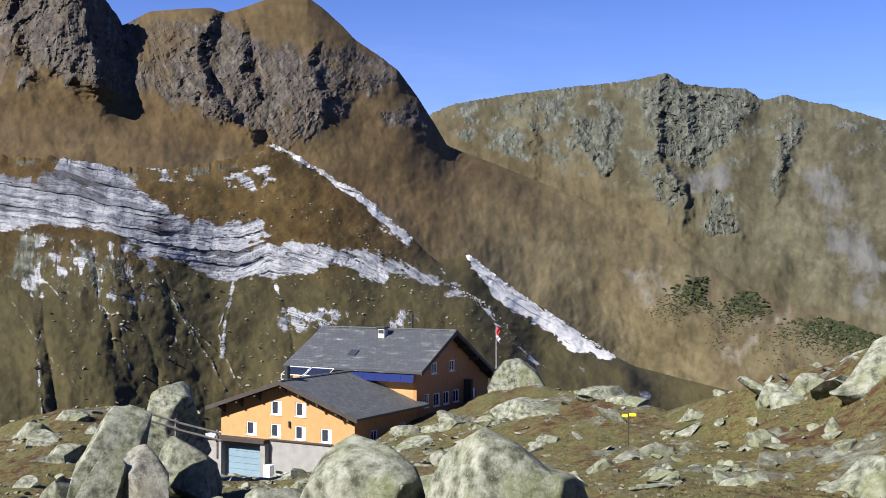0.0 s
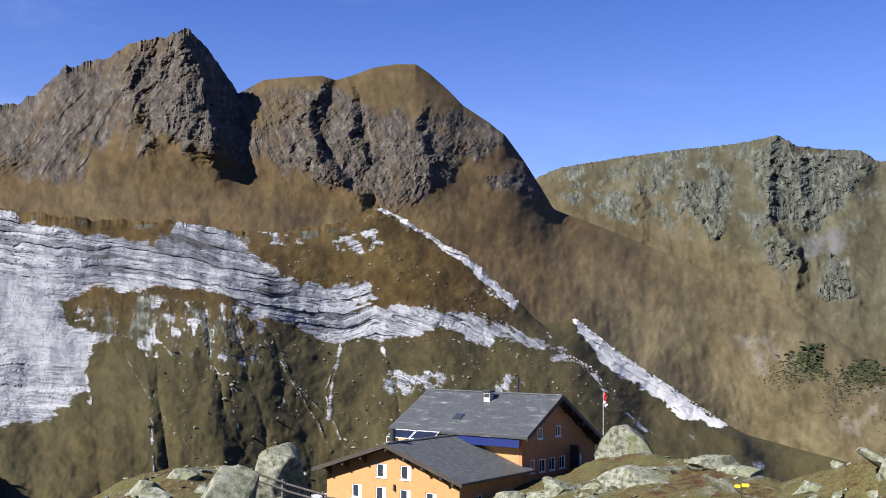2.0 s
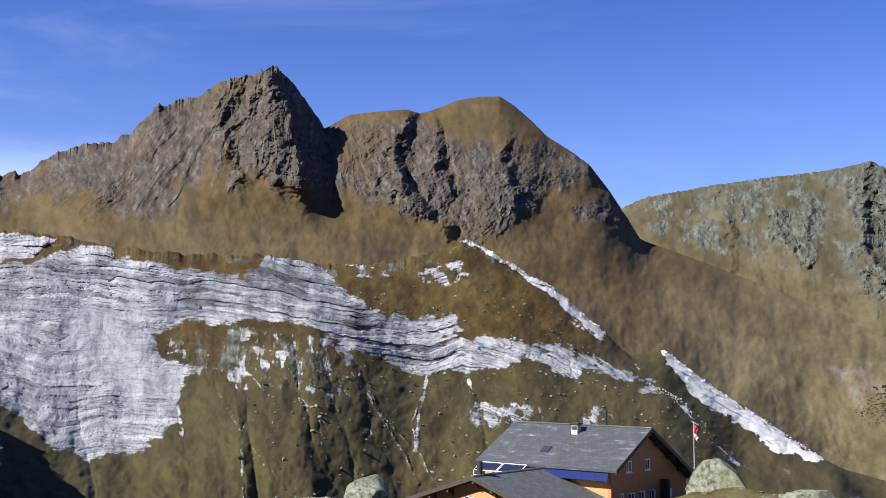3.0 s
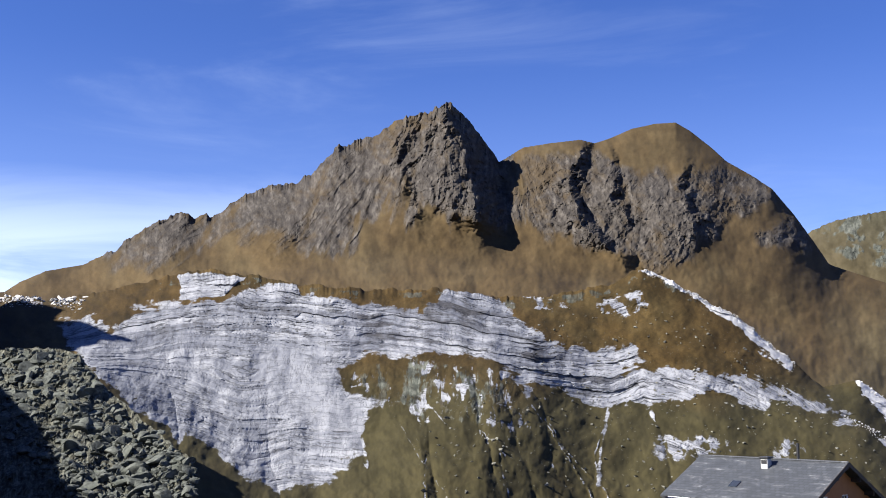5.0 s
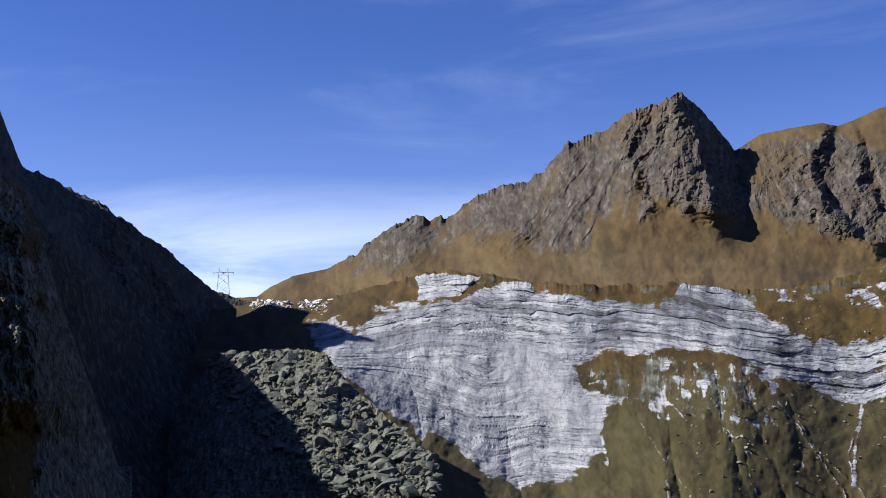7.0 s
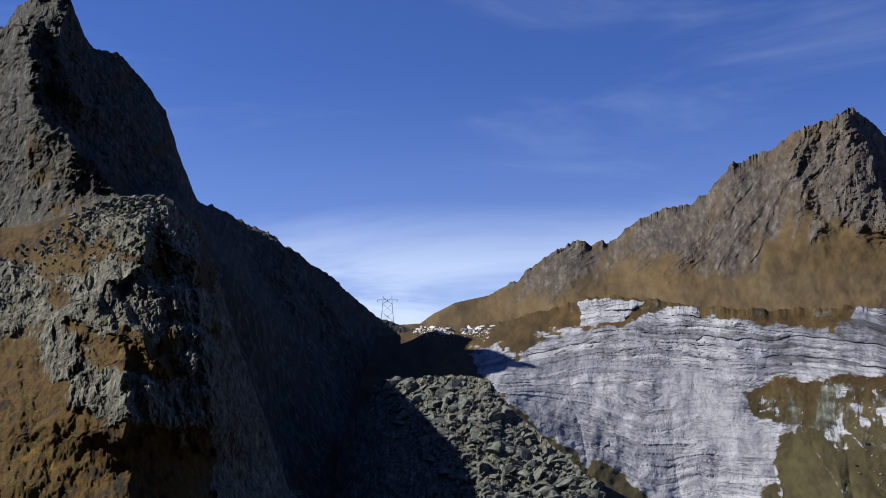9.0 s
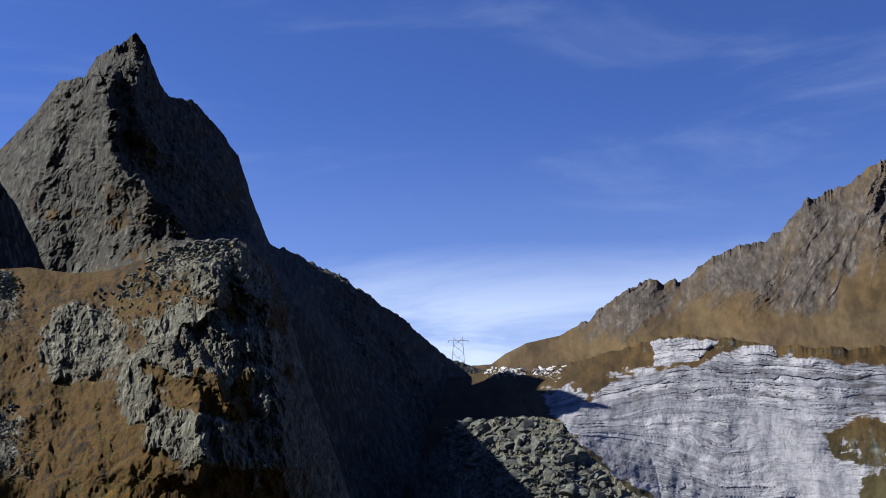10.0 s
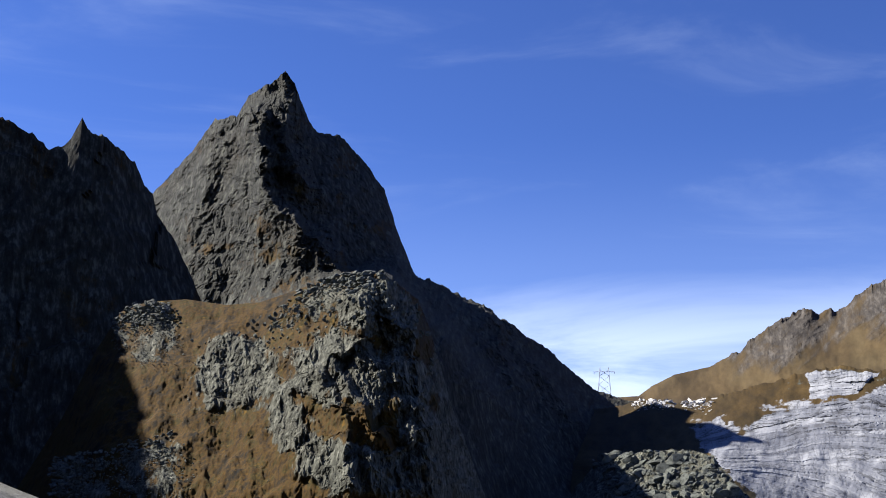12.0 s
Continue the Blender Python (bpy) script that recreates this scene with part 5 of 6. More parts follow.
for x in (-15.9, -13.6, -11.3, RIDGE_X, -5.9, -3.7, -1.5, -0.15):
    z = RIDGE_Z - (x - RIDGE_X) * 0.344 if x > RIDGE_X else RIDGE_Z + (x - RIDGE_X) * 0.319
    part("purlin", box((x - 0.12, -1.0, z - 0.52), (x + 0.12, -0.01, z - 0.06)), TIMBER, hut)
    part("bracket", prism([Vector((x - 0.09, -0.01, z - 1.0)), Vector((x - 0.09, -0.01, z - 0.53)), Vector((x - 0.09, -0.55, z - 0.53))], (0.18, 0, 0)), TIMBER, hut)
part("stove_pipe", tube((-8.3, 0.4, 5.5), (-8.3, 0.4, 7.3), 0.28, 12), BLACK, hut, "black metal stove pipe")
part("wall_lamp", box((-7.75, -0.2, 1.35), (-7.55, -0.01, 1.95), 0.03), BLACK, hut)

MF, MB, MR, ME, MBE, MRZ = 11.4, 27.6, 18.0, 5.9, 4.2, 10.0
gable_windows = [(14.5, 5.7, 15.7, 6.9), (18.4, 5.7, 19.6, 6.9), (13.1, 2.3, 14.0, 3.7), (14.9, 2.2, 16.3, 3.6), (17.0, 2.2, 18.4, 3.6), (19.2, 2.2, 20.6, 3.6), (23.2, 0.5, 24.5, 3.4)]
part("main_gable_wall", pierced([(MF, 1.2), (MB, 1.2), (MB, MBE), (MR, MRZ - 0.25), (MF, ME)], gable_windows, SIDE, 0.4), plain("shaded_gable_timber", (0.30, 0.13, 0.05), 0.85, 0.12, 1.5), hut, "red-brown boarded gable wall")
part("main_plinth", pierced([(MF, -2.5), (MB, -2.5), (MB, 1.197), (MF, 1.197)], [(23.2, 0.5, 24.5, 1.198)], SIDE, 0.4), CONCRETE, hut)
part("main_front_wall", box((-16.0, MF, -1.0), (-0.404, MF + 0.35, ME)), ORANGE, hut)
part("main_back_wall", box((-16.0, MB - 0.35, -2.5), (-0.404, MB, MBE)), ORANGE, hut)
part("main_far_wall", pierced([(MF + 0.36, -2.5), (MB - 0.36, -2.5), (MB - 0.36, MBE), (MR, MRZ - 0.25), (MF + 0.36, ME)], [], Matrix.Translation((-15.6, 0, 0)) @ SIDE, 0.4), ORANGE, hut)
for w in gable_windows[:6]:
    window(*w, SIDE, False)
part("gable_door", box((-0.16, 23.2, 0.5), (-0.1, 24.5, 3.4)), WHITE, hut, "white-painted entrance door")
part("porch_wall", box((0.01, 21.6, -1.5), (1.0, 22.0, 4.6)), TIMBER, hut)
part("main_roof", slab((-16.7, MF - 0.9, 6.05), (1.1, MF - 0.9, 6.05), (1.1, MR, MRZ), (-16.7, MR, MRZ), 0.24), SLATE_B, hut, "weathered grey slate roof slope")
part("main_roof", slab((-16.7, MR + 0.004, MRZ), (1.1, MR + 0.004, MRZ), (1.1, MB + 0.9, 4.1), (-16.7, MB + 0.9, 4.1), 0.24), SLATE_B, hut, "weathered grey slate roof slope")
part("main_ridge_cap", box((-16.72, MR - 0.25, MRZ + 0.1), (1.12, MR + 0.25, MRZ + 0.3), 0.08), SLATE_B, hut)
for y0, z0, y1, z1 in ((MF - 0.9, 5.85, MR, MRZ - 0.2), (MR, MRZ - 0.2, MB + 0.9, 3.9)):
    part("gable_board", slab((1.104, y0, z0), (1.104, y1, z1), (1.17, y1, z1), (1.17, y0, z0), 0.46), TIMBER, hut)
for y in (12.2, 14.2, 16.1, 18.0, 20.4, 23.0, 25.6):
    z = MRZ - abs(y - MR) * (0.53 if y < MR else 0.57)
    part("gable_purlin", box((0.01, y - 0.13, z - 0.5), (1.0, y + 0.13, z - 0.06)), TIMBER, hut)
chimney = part("chimney", box((-7.8, 16.1, 8.4), (-7.0, 16.9, 10.3), 0.03), STOVE, hut, "white stucco chimney")
part("smoke_slot", box((-7.72, 16.06, 9.75), (-7.08, 16.098, 10.15)), BLACK, chimney)
part("chimney_cap", box((-7.95, 15.95, 10.302), (-6.85, 17.05, 10.5), 0.03), BLACK, chimney)
part("flue_pipe", tube((-4.9, 18.6, 9.5), (-4.9, 18.6, 11.9), 0.16, 10), BLACK, hut)
part("roof_light", slab((-9.6, 12.7, 7.42), (-8.6, 12.7, 7.42), (-8.6, 13.6, 7.90), (-9.6, 13.6, 7.90), 0.14), GLASS, hut)
for k in range(6):
    x = -9.3 + k * 1.575
    array = part("solar_panel", prism([Vector((x, MF - 0.95, 5.15)), Vector((x + 1.56, MF - 0.95, 5.15)), Vector((x + 1.56, MF - 0.75, 6.0)), Vector((x, MF - 0.75, 6.0))], (0, 0.06, 0)), PANEL, hut, "blue solar panel under the eave")
for k in range(2):
    x = -15.6 + k * 3.1
    rack = part("solar_panel", prism([Vector((x, 8.9, 5.45)), Vector((x + 2.9, 8.9, 5.45)), Vector((x + 2.9, 10.2, 6.15)), Vector((x, 10.2, 6.15))], (0, 0.03, 0.05)), RACK, hut, "dark solar panel in a white frame")
    for a, b in (((x, 8.85, 5.45), (x + 2.9, 8.85, 5.45)), ((x, 10.2, 6.2), (x + 2.9, 10.2, 6.2)), ((x, 8.85, 5.45), (x, 10.2, 6.2)), ((x + 2.9, 8.85, 5.45), (x + 2.9, 10.2, 6.2)), ((x, 8.85, 3.6), (x, 8.85, 5.45)), ((x + 2.9, 8.85, 3.6), (x + 2.9, 8.85, 5.45)), ((x, 8.85, 4.9), (x + 2.9, 8.85, 4.9))):
        part("rack_tube", tube(a, b, 0.038, 6), WHITE, rack)

# ---- flag, signpost, pylon ----
flag = new("flagpole")
flag.location = bearing(2.73, -5.0, 128.0)
tagged(flag, "thin grey flagpole with a limp red and white flag", "flagpole")
part("pole", tube((0, 0, -0.6), (0, 0, 4.7), 0.045, 10, 0.6), STEEL, flag)
part("finial", rock_mesh(3, 2, 0, 0.02), STEEL, flag).matrix_basis = Matrix.Translation((0, 0, 4.75)) @ Matrix.Diagonal((0.08, 0.08, 0.08, 1))


def cloth(z0, z1, wide, seed):
    bm = bmesh.new()
    grid = [[bm.verts.new((0.06 + wide * u / 10 * (0.75 + 0.25 * math.cos(v * 0.5)), 0.10 * math.sin(u * 0.9 + v * 0.4 + seed), z1 + (z0 - z1) * v / 12 - 0.45 * u / 10)) for u in range(11)] for v in range(13)]
    for r0, r1 in zip(grid, grid[1:]):
        for k in range(10):
            bm.faces.new((r0[k], r0[k + 1], r1[k + 1], r1[k]))
    got = bmesh.ops.extrude_face_region(bm, geom=bm.faces[:])["geom"]
    bmesh.ops.translate(bm, verts=[g for g in got if isinstance(g, bmesh.types.BMVert)], vec=(0, 0.015, 0))
    return bm


part("cloth", cloth(3.6, 4.6, 0.42, 0), RED, flag, "red part of the flag", True)
part("cloth_stripe", cloth(3.0, 3.59, 0.45, 1), WHITE, flag, "white part of the flag", True)

sign = new("signpost")
sp = bearing(9.44, -7.40, 66.0)
sign.location = (sp.x, sp.y, sp.z - 1.08)
sign.rotation_euler, sign.scale = (0, 0, radians(-8)), (0.72, 0.72, 0.72)
tagged(sign, "yellow two-armed hiking signpost on the moor", "signpost")
part("post", tube((0, 0, -1.0), (0, 0, 1.75), 0.035, 8), TIMBER, sign)
part("sign_arm", prism([Vector(p) for p in ((0.05, 0, 1.42), (0.55, 0, 1.42), (0.66, 0, 1.55), (0.55, 0, 1.68), (0.05, 0, 1.68))], (0, 0.03, 0)), YELLOW, sign)
part("sign_arm", prism([Vector(p) for p in ((-0.05, 0, 1.34), (-0.45, 0, 1.34), (-0.56, 0, 1.45), (-0.45, 0, 1.57), (-0.05, 0, 1.57))], (0, 0.03, 0)), YELLOW, sign)

pylon = new("lattice_pylon")
pylon.location = bearing(-42.34, 4.95, 1600)
pylon.rotation_euler = (0, 0, radians(40))
tagged(pylon, "tall steel lattice power pylon on the saddle", "pylon")
for sx in (-1, 1):
    for sy in (-1, 1):
        part("mast_leg", tube((sx * 9.5 + sy * 0.0, sy * 2.2, -6), (sx * 6.0, sy * 1.0, 37), 0.36, 5), DARK_STEEL, pylon)
    for k in range(6):
        z0, z1 = k * 6.0, k * 6.0 + 6.0
        x0, x1 = (sx * (9.5 - 3.5 * (z + 6) / 43) for z in (z0, z1))
        part("lacing", tube((x0, 2.0 * (-1) ** k, z0), (x1, -1.8 * (-1) ** k, z1), 0.22, 4), DARK_STEEL, pylon)
for z0, z1 in ((0, 13), (13, 25), (25, 34)):
    a, b = 9.5 - 3.5 * (z0 + 6) / 43, 9.5 - 3.5 * (z1 + 6) / 43
    part("brace", tube((-a, 0, z0), (b, 0, z1), 0.24, 4), DARK_STEEL, pylon)
    part("brace", tube((a, 0, z0), (-b, 0, z1), 0.24, 4), DARK_STEEL, pylon)
part("crossarm", tube((-15, 0, 31), (15, 0, 31), 0.42, 5), DARK_STEEL, pylon)
for x in (-15, 0, 15):
    part("insulator", tube((x * 0.95, 0, 31), (x * 0.95, 0, 28), 0.28, 5), DARK_STEEL, pylon)


# ---- boulders ----
def standing(az, low):
    """How far off the moor lies at a bearing and height angle."""
    r = np.linspace(20, 118, 400)
    x, y = r * math.sin(radians(az)), r * math.cos(radians(az))
    el = np.degrees(np.arctan2(ground_height(np.full(400, az), r) + hummocks(x, y, r) - EYE, r))
    hit = np.nonzero(el >= low)[0]
    return float(r[hit[0]]) if len(hit) else 118.0


def boulder(az, low, high, span, seed, material=BOULDER, label="grey-green lichened boulder in the grass", tilt=0.0, deep=0.85, sink=0.8, cuts=9, r=0.0, profile=()):
    """A boulder at a bearing whose body shows between two height angles; span is its width in degrees."""
    r = r or standing(az, low)
    wide = radians(span) * r
    top, foot = bearing(az, high, r + wide * 0.2), bearing(az, low, r + wide * 0.2)
    tall = (top.z - foot.z) * (1 + sink)
    me = bpy.data.meshes.new("boulder")
    bm = rock_mesh(seed, 5, cuts + 8, 0.07, (0.40, 0.80))
    bmesh.ops.transform(bm, matrix=Matrix.Rotation(radians(tilt), 4, "Y") @ Matrix.Diagonal((wide / 2, wide * deep / 2, tall / 2, 1)), verts=bm.verts)
    for v in bm.verts:
        flare = 1 + 0.35 * max(0.0, 0.1 - 2 * v.co.z / tall)
        v.co.x, v.co.y = v.co.x * flare, v.co.y * flare
        if profile and v.co.z > -0.3 * tall:
            v.co.z = -0.3 * tall + (v.co.z + 0.3 * tall) * float(np.interp(2 * v.co.x / wide, *np.array(profile).T))
    for f in bm.faces:
        f.smooth = True
    bm.to_mesh(me)
    bm.free()
    me.materials.append(material)
    ob = new("boulder", me)
    ob.matrix_world = pose(top.x, top.y, top.z - tall / 2, 0, 0, -az)
    return tagged(ob, label, "boulder", "boulders on the moor")


boulder(-4.07, -12.10, -8.19, 7.0, 1, sink=1.1, profile=((-1, 0.5), (-0.6, 0.8), (-0.2, 0.95), (0.45, 1.05), (0.8, 1.0), (1, 0.6)), cuts=4)
boulder(3.0, -11.97, -8.11, 9.9, 2, profile=((-1, 0.8), (-0.5, 0.9), (-0.2, 1.0), (0.15, 0.93), (0.5, 0.82), (0.8, 0.9), (1, 0.9)), cuts=2, sink=1.1)
boulder(20.68, -10.64, -8.48, 4.63, 3, profile=((-1, 0.7), (-0.5, 0.62), (0.0, 0.85), (0.4, 1.1)), cuts=13)
boulder(21.43, -5.20, -3.26, 4.15, 4, profile=((-1, 0.3), (-0.5, 0.75), (0.2, 1.05), (1, 1.1)))
boulder(3.80, -6.25, -4.68, 3.47, 5, r=122.0, profile=((-1, 0.6), (-0.7, 1.0), (0.1, 1.05), (0.6, 0.9), (1, 0.4)), cuts=13)
boulder(-13.56, -8.81, -5.68, 2.94, 6, r=92.0, sink=0.3)
boulder(-16.40, -11.38, -6.67, 3.13, 7, tilt=24, deep=0.6, sink=0.15)
boulder(-17.28, -11.86, -8.92, 2.22, 8, tilt=16, deep=0.5, cuts=14)
boulder(-15.03, -11.72, -8.75, 2.49, 9, PALE_BOULDER, "pale weathered boulder beside the hut path", sink=0.2, cuts=15)
boulder(-12.91, -11.42, -8.33, 3.11, 10, sink=0.2)
boulder(-18.59, -9.29, -8.40, 1.99, 11)
boulder(-18.84, -11.10, -10.04, 2.08, 12)
boulder(0.67, -7.98, -7.27, 2.03, 13)
boulder(-1.89, -8.51, -8.03, 1.68, 14)
boulder(4.91, -7.41, -6.62, 5.10, 15, sink=0.8)
boulder(8.39, -6.54, -5.97, 3.13, 16, sink=0.8)
boulder(5.38, -8.85, -8.45, 1.27, 17)
boulder(8.13, -10.11, -9.47, 1.48, 18)
boulder(10.86, -9.45, -8.62, 1.82, 19)
boulder(15.98, -8.44, -8.03, 1.56, 20)
boulder(16.83, -8.84, -8.57, 1.65, 21)
boulder(15.28, -10.66, -9.94, 2.08, 22)
boulder(19.84, -8.74, -8.21, 1.34, 23)
boulder(16.58, -6.48, -5.57, 1.66, 24)
boulder(18.27, -5.90, -5.08, 2.36, 25)
boulder(10.92, -10.41, -9.94, 1.96, 26)
boulder(12.77, -7.56, -7.01, 1.71, 27)
boulder(9.38, -6.83, -6.41, 2.26, 28, sink=0.8)
boulder(-8.32, -12.14, -11.04, 3.69, 29)
boulder(-18.41, -7.39, -6.85, 1.70, 30)
boulder(-20.15, -8.11, -7.31, 2.04, 31)
boulder(-73.5, -9.0, 1.6, 17.0, 40, PALE_BOULDER, "pale flat boulder close to the viewpoint", sink=0.3, r=15.0, cuts=0, profile=((-1, 0.9), (0, 1.0), (0.5, 1.0), (1, 0.9)))

# ---- beside the hut ----
fence = new("wooden_railing")
fence.location = bearing(-13.6, -7.9, 90.0)
fence.rotation_euler = (0, 0, radians(14))
tagged(fence, "grey weathered wooden railing on the rocks", "railing")
for x, z in ((-2.2, 0.9), (0.2, 0.0), (3.4, -1.0)):
    part("post", tube((x, 0, z - 1.6), (x, 0, z + 0.7), 0.10, 7), GREYWOOD, fence)
for dz in (0.45, -0.1):
    part("rail", tube((-2.6, -0.12, 1.0 + dz), (0.4, -0.12, -0.02 + dz), 0.09, 6), GREYWOOD, fence)
    part("rail", tube((0.1, -0.12, 0.02 + dz), (3.7, -0.12, -1.05 + dz), 0.09, 6), GREYWOOD, fence)
part("handrail", tube((-5.6, -0.3, -4.6), (-2.9, -0.3, -2.6), 0.09, 6), GREYWOOD, fence)

shed = new("stone_shed")
shed.matrix_world = pose(*bearing(-11.6, -8.9, 122.0), 0, 0, HUT_TURN)
tagged(shed, "low grey stone shed with a flat roof", "shed")
part("wall", box((-2.0, 0, -3), (2.2, 3.0, 0.9), 0.03), CONCRETE, shed)
part("roof", box((-2.3, -0.3, 0.904), (2.5, 3.3, 1.1), 0.03), STEEL, shed)
for k, (u, d, s) in enumerate(((-8.2, -1.2, 0.26), (-7.7, -1.6, 0.3), (-7.1, -1.2, 0.27), (-6.5, -1.5, 0.32), (-5.8, -1.3, 0.24), (-7.2, -2.0, 0.24), (-8.9, -1.1, 0.2))):
    me = bpy.data.meshes.new("sack")
    bm = rock_mesh(300 + k, 3, 3, 0.1)
    bmesh.ops.transform(bm, matrix=Matrix.Diagonal((s * 1.3, s, s * 0.8, 1)), verts=bm.verts)
    bm.to_mesh(me)
    bm.free()
    me.materials.append(WHITE)
    sack = new("sack", me)
    spot = hut.matrix_world @ Vector((u, d, 0))
    sack.location = (spot.x, spot.y, ground_at(spot.x, spot.y) + s * 0.75)
    tagged(sack, "bulging white sack beside the garage", "sack", "sacks by the garage")
crate = part("crate", box((-9.75, -1.5, -4.0), (-8.95, -0.8, -2.3), 0.03), WHITE, None)
crate.matrix_world = hut.matrix_world
tagged(crate, "upright white crate beside the garage", "crate")

# ---- stones too many to count ----
def strew(name, places, sizes, seed, material, label, parent=None, flat=0.65, smooth=False):
    """Many stones in one mesh, from a handful of shapes turned and scaled by chance."""
    rnd = np.random.RandomState(seed)
    shapes = []
    for k in range(7):
        bm = rock_mesh(900 + k + seed, 2, 7, 0.04, (0.12, 0.5))
        bm.verts.ensure_lookup_table()
        shapes.append((np.array([v.co[:] for v in bm.verts]), np.array([[v.index for v in f.verts] for f in bm.faces])))
        bm.free()
    co, tri, at = [], [], 0
    for p, s in zip(places, sizes):
        v, f = shapes[rnd.randint(7)]
        a, b = rnd.uniform(0, 6.28), rnd.uniform(-0.5, 0.5)
        turn = np.array(Euler((b, rnd.uniform(-0.5, 0.5), a)).to_matrix())
        v = (v * (rnd.uniform(0.7, 1.3) * s, rnd.uniform(0.7, 1.2) * s, flat * s)) @ turn.T + p
        co.append(v), tri.append(f + at)
        at += len(v)
    me = bpy.data.meshes.new(name)
    co, tri = np.concatenate(co), np.concatenate(tri)
    me.vertices.add(len(co))
    me.vertices.foreach_set("co", co.astype(np.float32).ravel())
    me.loops.add(tri.size)
    me.loops.foreach_set("vertex_index", tri.astype(np.int32).ravel())
    me.polygons.add(len(tri))
    me.polygons.foreach_set("loop_start", np.arange(0, tri.size, 3, dtype=np.int32))
    me.polygons.foreach_set("loop_total", np.full(len(tri), 3, np.int32))
    me.polygons.foreach_set("use_smooth", np.zeros(len(tri), bool))
    me.update()
    me.validate()
    me.materials.append(material)
    ob = new(name, me)
    ob.parent = parent
    return tagged(ob, label, "stones", kind="stuff")


def spots(ob, area, count, seed, soft=0.4):
    """Chance points on a mountainside within an outline of bearings and height angles."""
    n = len(ob.data.vertices)
    co = np.empty(n * 3, np.float32)
    ob.data.vertices.foreach_get("co", co)
    co = co.reshape(-1, 3).astype(float)
    az = np.degrees(np.arctan2(co[:, 0], co[:, 1]))
    el = np.degrees(np.arctan2(co[:, 2] - EYE, np.hypot(co[:, 0], co[:, 1])))
    w = inside(area, az, el, soft, 0.5 * soft * fractal(az * 2, el * 2, az * 0, 3))
    pick = np.random.RandomState(seed).choice(n, count, p=w / w.sum())
    return co[pick] + np.random.RandomState(seed + 1).normal(0, 0.8, (count, 3)) * (1, 1, 0.1)


rnd = np.random.RandomState(11)
near = rnd.uniform(0, 1, 2200)
sr, sa = 30 + 85 * near ** 0.8, rnd.uniform(-22, 23, 2200)
sx, sy = sr * np.sin(np.radians(sa)), sr * np.cos(np.radians(sa))
keep = fractal(sx / 12, sy / 12, sx * 0 + 3, 3) > -0.05
sx, sy = sx[keep], sy[keep]
heights = ground_height(np.degrees(np.arctan2(sx, sy)), np.hypot(sx, sy)) + hummocks(sx, sy, np.hypot(sx, sy))
fr, fa = 32 + 75 * rnd.uniform(0, 1, 260) ** 0.7, rnd.uniform(-21, 23, 260)
fx, fy = fr * np.sin(np.radians(fa)), fr * np.cos(np.radians(fa))
stay = fractal(fx / 14, fy / 14, fx * 0 + 9, 3) > 0.0
fx, fy = fx[stay], fy[stay]
fh = ground_height(np.degrees(np.arctan2(fx, fy)), np.hypot(fx, fy)) + hummocks(fx, fy, np.hypot(fx, fy))
strew("rock_slabs", np.stack([fx, fy, fh], -1), 0.4 + 1.3 * rnd.uniform(0, 1, len(fx)) ** 2.5, 25, BOULDER, "flat pale rock outcrops flush with the moor", None, 0.28)
strew("loose_stones", np.stack([sx, sy, heights], -1), 0.08 + 0.45 * rnd.uniform(0, 1, len(sx)) ** 5, 21, BOULDER, "grey stones scattered over the moor grass")

TALUS_AREA = [
    (-42.9, 1.5), (-41.4, 1.9), (-39.1, 2.2), (-37.1, 1.9), (-36.4, 0.4), (-35.1, -1.1), (-33.1, -2.4),
    (-30.2, -4.7), (-29.7, -5.5), (-36.5, -5.5), (-38.8, -3.5), (-41.0, -1.2), (-42.5, 0.5),
]
KNOLL_AREA = [
    (-64.4, 6.0), (-59.5, 8.5), (-53.8, 10.8), (-51.9, 8.8), (-50.9, -0.3), (-65.0, -0.6),
]
talus = massif("talus_fan", (-48, -31.5), 260, [([(-48, -17), (-31, -15)], [(-48, 330), (-31, 330)]), (G_CREST, [(-47, 640), (-38, 560), (-31, 430)])], (120,), stone_crag, lambda A, E, R, Z, S, m: (-6 * fractal(A * 2, E * 2, A * 0, 4), 1.5 * fractal(A * 3, E * 3, A * 0 + 2, 3)), lambda A, E, R, Z, S: {"rock": 0.75 + 0 * A}, behind=0.10)
tagged(talus, "fan of broken grey blocks under the cliff", "scree")
rnd = np.random.RandomState(12)
strew("talus_blocks", spots(talus, TALUS_AREA, 4200, 31, 0.3), 0.35 + 2.2 * rnd.uniform(0, 1, 4200) ** 5, 32, TALUS, "broken grey-green rock blocks", None, 0.75)
block_shapes = []
for k in range(6):
    me = bpy.data.meshes.new("talus_block")
    bm = rock_mesh(700 + k, 3, 8, 0.05, (0.12, 0.5))
    for f in bm.faces:
        f.smooth = False
    bm.to_mesh(me)
    bm.free()
    me.materials.append(TALUS)
    block_shapes.append(me)
for k, spot in enumerate(spots(talus, TALUS_AREA, 200, 35, 0.3)):
    ob = new("talus_block", block_shapes[k % 6])
    s = 1.5 + 3.4 * rnd.uniform() ** 3
    ob.matrix_world = pose(*spot, rnd.uniform(-30, 30), rnd.uniform(-30, 30), rnd.uniform(0, 360)) @ Matrix.Diagonal((s * rnd.uniform(0.8, 1.3), s, s * rnd.uniform(0.6, 0.9), 1))
    tagged(ob, "large angular grey-green block in the scree", "boulder", "blocks of the talus fan")
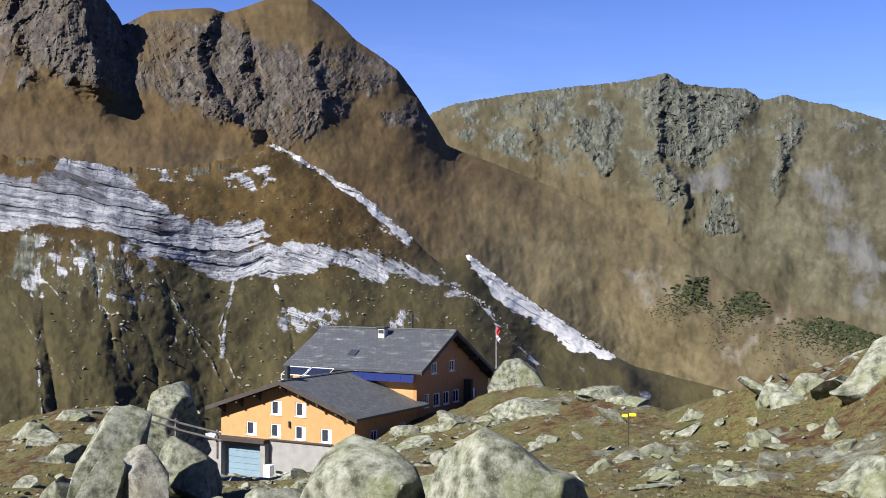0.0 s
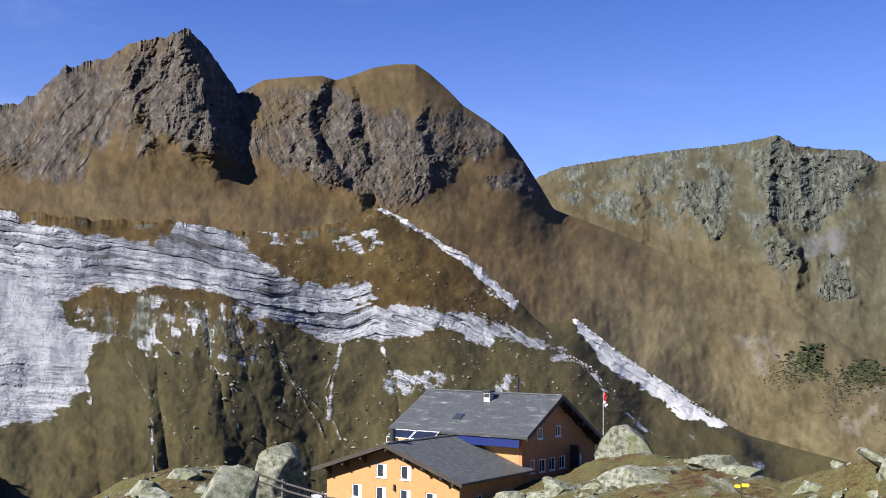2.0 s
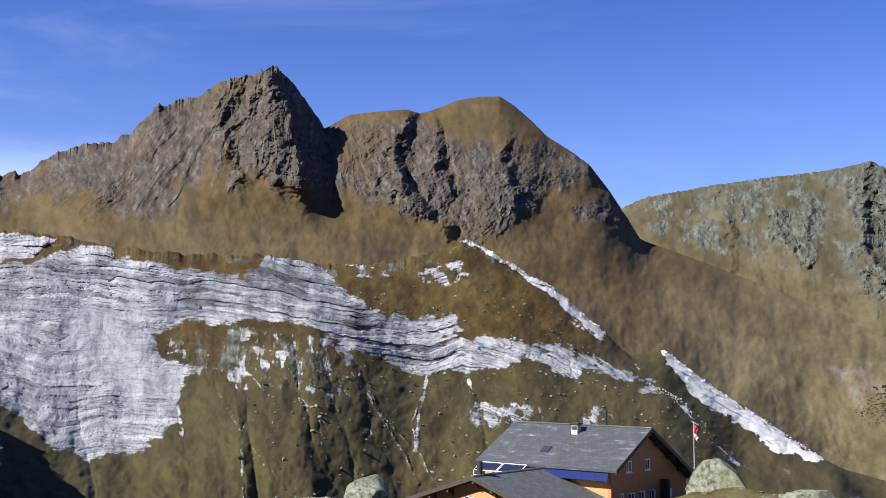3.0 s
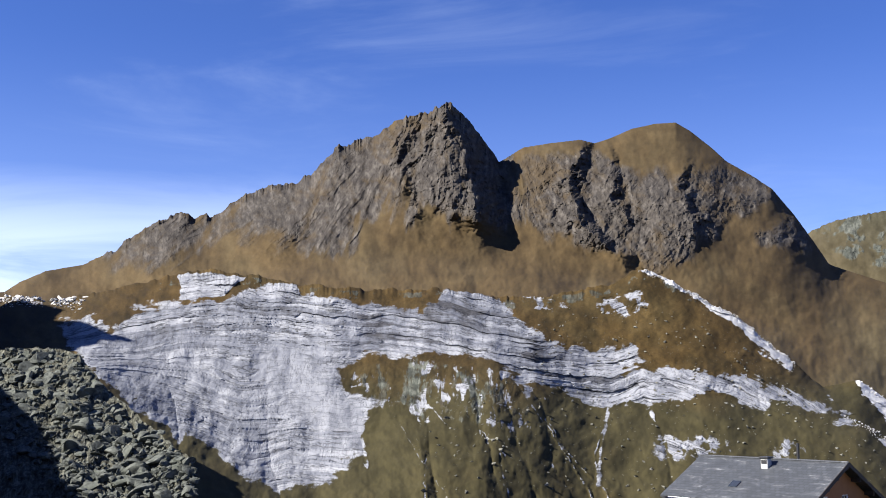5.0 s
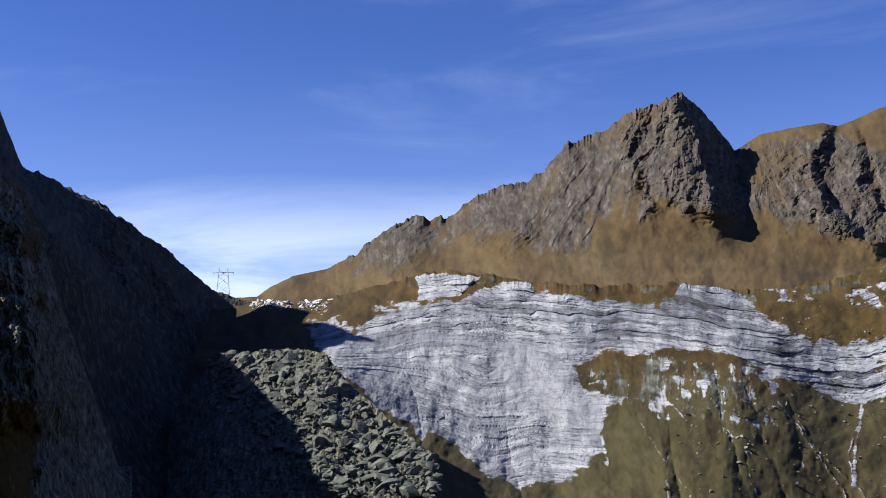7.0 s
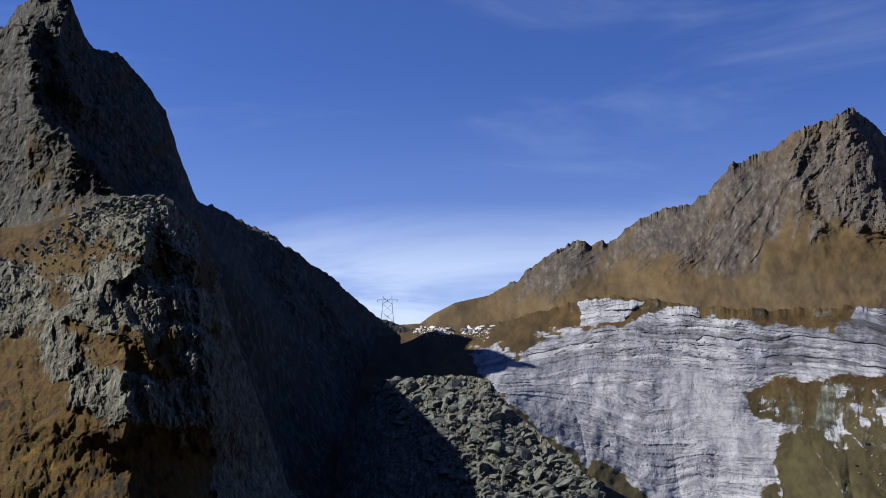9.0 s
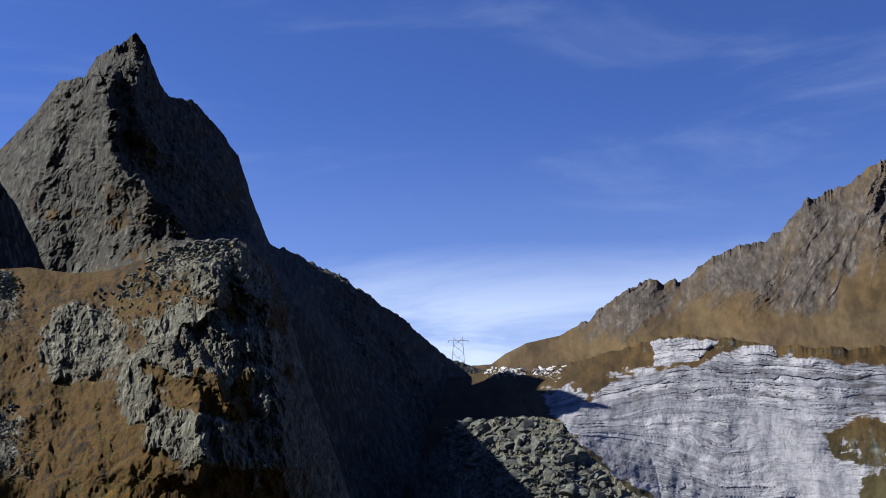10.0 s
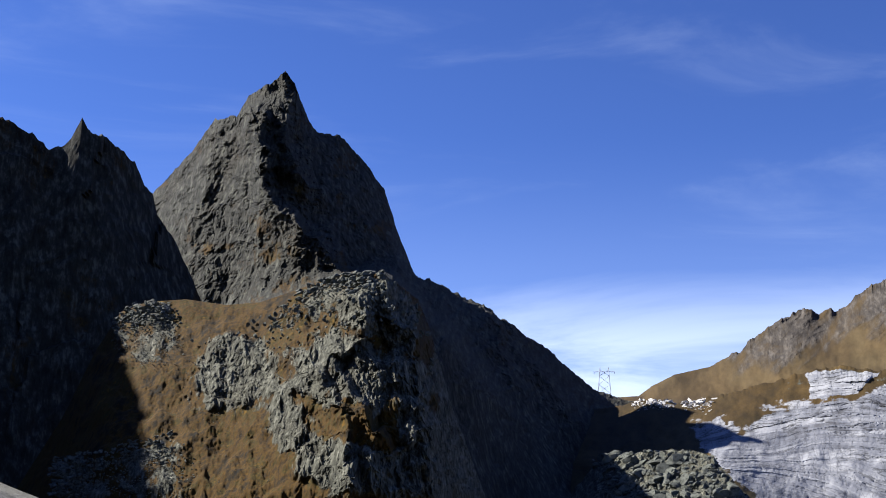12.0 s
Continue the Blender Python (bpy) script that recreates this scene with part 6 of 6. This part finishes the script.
for area, count, seed in ((F_SCREE, 1300, 41), (F_SCREE_B, 1900, 43), (F_SCREE_C, 1000, 45)):
    strew("scree_blocks", spots(knoll, area, count, seed), 0.20 + 0.8 * np.random.RandomState(seed).uniform(0, 1, count) ** 3, seed + 1, TALUS, "grey scree stones on the hillside", None, 0.6)

strew("hillock_stones", spots(knoll, KNOLL_AREA, 1500, 47, 0.6), 0.08 + 0.7 * np.random.RandomState(47).uniform(0, 1, 1500) ** 5, 48, TALUS, "grey rocks jutting from the hillside grass", None, 1.1)
WHITE_DEBRIS = stone_material("white_debris", (0.2370, 0.2304, 0.2230), (0.3624, 0.3551, 0.3485), (0.4600, 0.4526, 0.4461), (0.3067, 0.2927, 0.2649), 2.0)
rnd = np.random.RandomState(60)
strew("scattered_stones", spots(slope, STONY, 2600, 61, 0.5), 0.18 + 1.2 * rnd.uniform(0, 1, 2600) ** 6, 62, PALE_BOULDER, "pale stones strewn over the mountainside")
for area, count, seed in ((B_STREAK, 1500, 51), (B_STREAK_B, 1500, 53), (B_STREAK_C, 300, 55)):
    strew("debris_streak", spots(slope, area, count, seed, 0.12), 0.16 + 0.7 * np.random.RandomState(seed).uniform(0, 1, count) ** 4, seed + 1, WHITE_DEBRIS, "streak of white broken rock on the mountainside", None, 0.7)

for area, count, seed in (([(-40.9, 4.6), (-39.2, 4.7), (-39.0, 4.3), (-40.8, 4.2)], 130, 91), ([(-38.4, 4.6), (-37.0, 4.5), (-37.1, 4.1), (-38.4, 4.2)], 110, 93)):
    strew("saddle_stones", spots(slope, area, count, seed, 0.2), 0.8 + 2.2 * np.random.RandomState(seed).uniform(0, 1, count) ** 2, seed + 1, WHITE_DEBRIS, "white stones lying on the saddle turf", None, 0.4)
SHRUB = stone_material("dark_shrub_leaves", (0.006, 0.008, 0.003), (0.017, 0.022, 0.008), (0.030, 0.037, 0.014), (0.020, 0.022, 0.008), 3.0)
for area, count, seed in ((C_SHRUBS, 420, 81), (C_SHRUBS_B, 420, 83), (C_SHRUBS_C, 800, 85)):
    strew("dwarf_shrubs", spots(peaks, area, count, seed, 0.5), 0.8 + 3.2 * np.random.RandomState(seed).uniform(0, 1, count) ** 2, seed + 1, SHRUB, "patch of dark green dwarf shrubs across the valley", None, 0.7)


def tussocks(name, places, sizes, seed, material, label):
    """Tufts of bent blades in one mesh."""
    rnd = np.random.RandomState(seed)
    k = 8
    n = len(places) * k
    p, s = np.repeat(places, k, 0), np.repeat(sizes, k)
    a, out = rnd.uniform(0, 6.283, n), rnd.uniform(0.5, 1.2, n)
    root = p + np.stack([np.cos(a), np.sin(a), 0 * a], -1) * (s * 0.35 * rnd.uniform(0, 1, n))[:, None]
    tip = root + np.stack([np.cos(a) * out, np.sin(a) * out, rnd.uniform(0.15, 0.5, n)], -1) * s[:, None]
    wide = np.stack([-np.sin(a), np.cos(a), 0 * a], -1) * (0.16 * s)[:, None]
    co = np.stack([root - wide, root + wide, tip], 1).reshape(-1, 3)
    co[:, 2] -= np.tile([0.05, 0.05, 0], n)
    me = bpy.data.meshes.new(name)
    me.vertices.add(len(co))
    me.vertices.foreach_set("co", co.astype(np.float32).ravel())
    me.loops.add(3 * n)
    me.loops.foreach_set("vertex_index", np.arange(3 * n, dtype=np.int32))
    me.polygons.add(n)
    me.polygons.foreach_set("loop_start", np.arange(0, 3 * n, 3, dtype=np.int32))
    me.polygons.foreach_set("loop_total", np.full(n, 3, np.int32))
    me.update()
    me.materials.append(material)
    return tagged(new(name, me), label, "grass", kind="stuff")


GRASS, gn, gl, gs = node_material("dry_grass")
patch = noise_node(gn, gl, 0.35, 5)
gl.new(ramp_node(gn, gl, patch, [(0.38, (0.057, 0.023, 0.011)), (0.46, (0.070, 0.051, 0.018)), (0.54, (0.107, 0.086, 0.031)), (0.62, (0.070, 0.074, 0.025))]), gs.inputs["Base Color"])
gs.inputs["Roughness"].default_value = 0.9
rnd = np.random.RandomState(71)
tr, ta = 30 + 75 * rnd.uniform(0, 1, 16000) ** 1.1, rnd.uniform(-23, 23, 16000)
tx, ty = tr * np.sin(np.radians(ta)), tr * np.cos(np.radians(ta))
keep = fractal(tx / 6, ty / 6, tx * 0 + 8, 4) > -0.12
tx, ty = tx[keep], ty[keep]
th = ground_height(np.degrees(np.arctan2(tx, ty)), np.hypot(tx, ty)) + hummocks(tx, ty, np.hypot(tx, ty))
tussocks("moor_grass", np.stack([tx, ty, th], -1), 0.06 + 0.13 * rnd.uniform(0, 1, len(tx)), 72, GRASS, "dry yellow-brown grass tussocks on the moor")
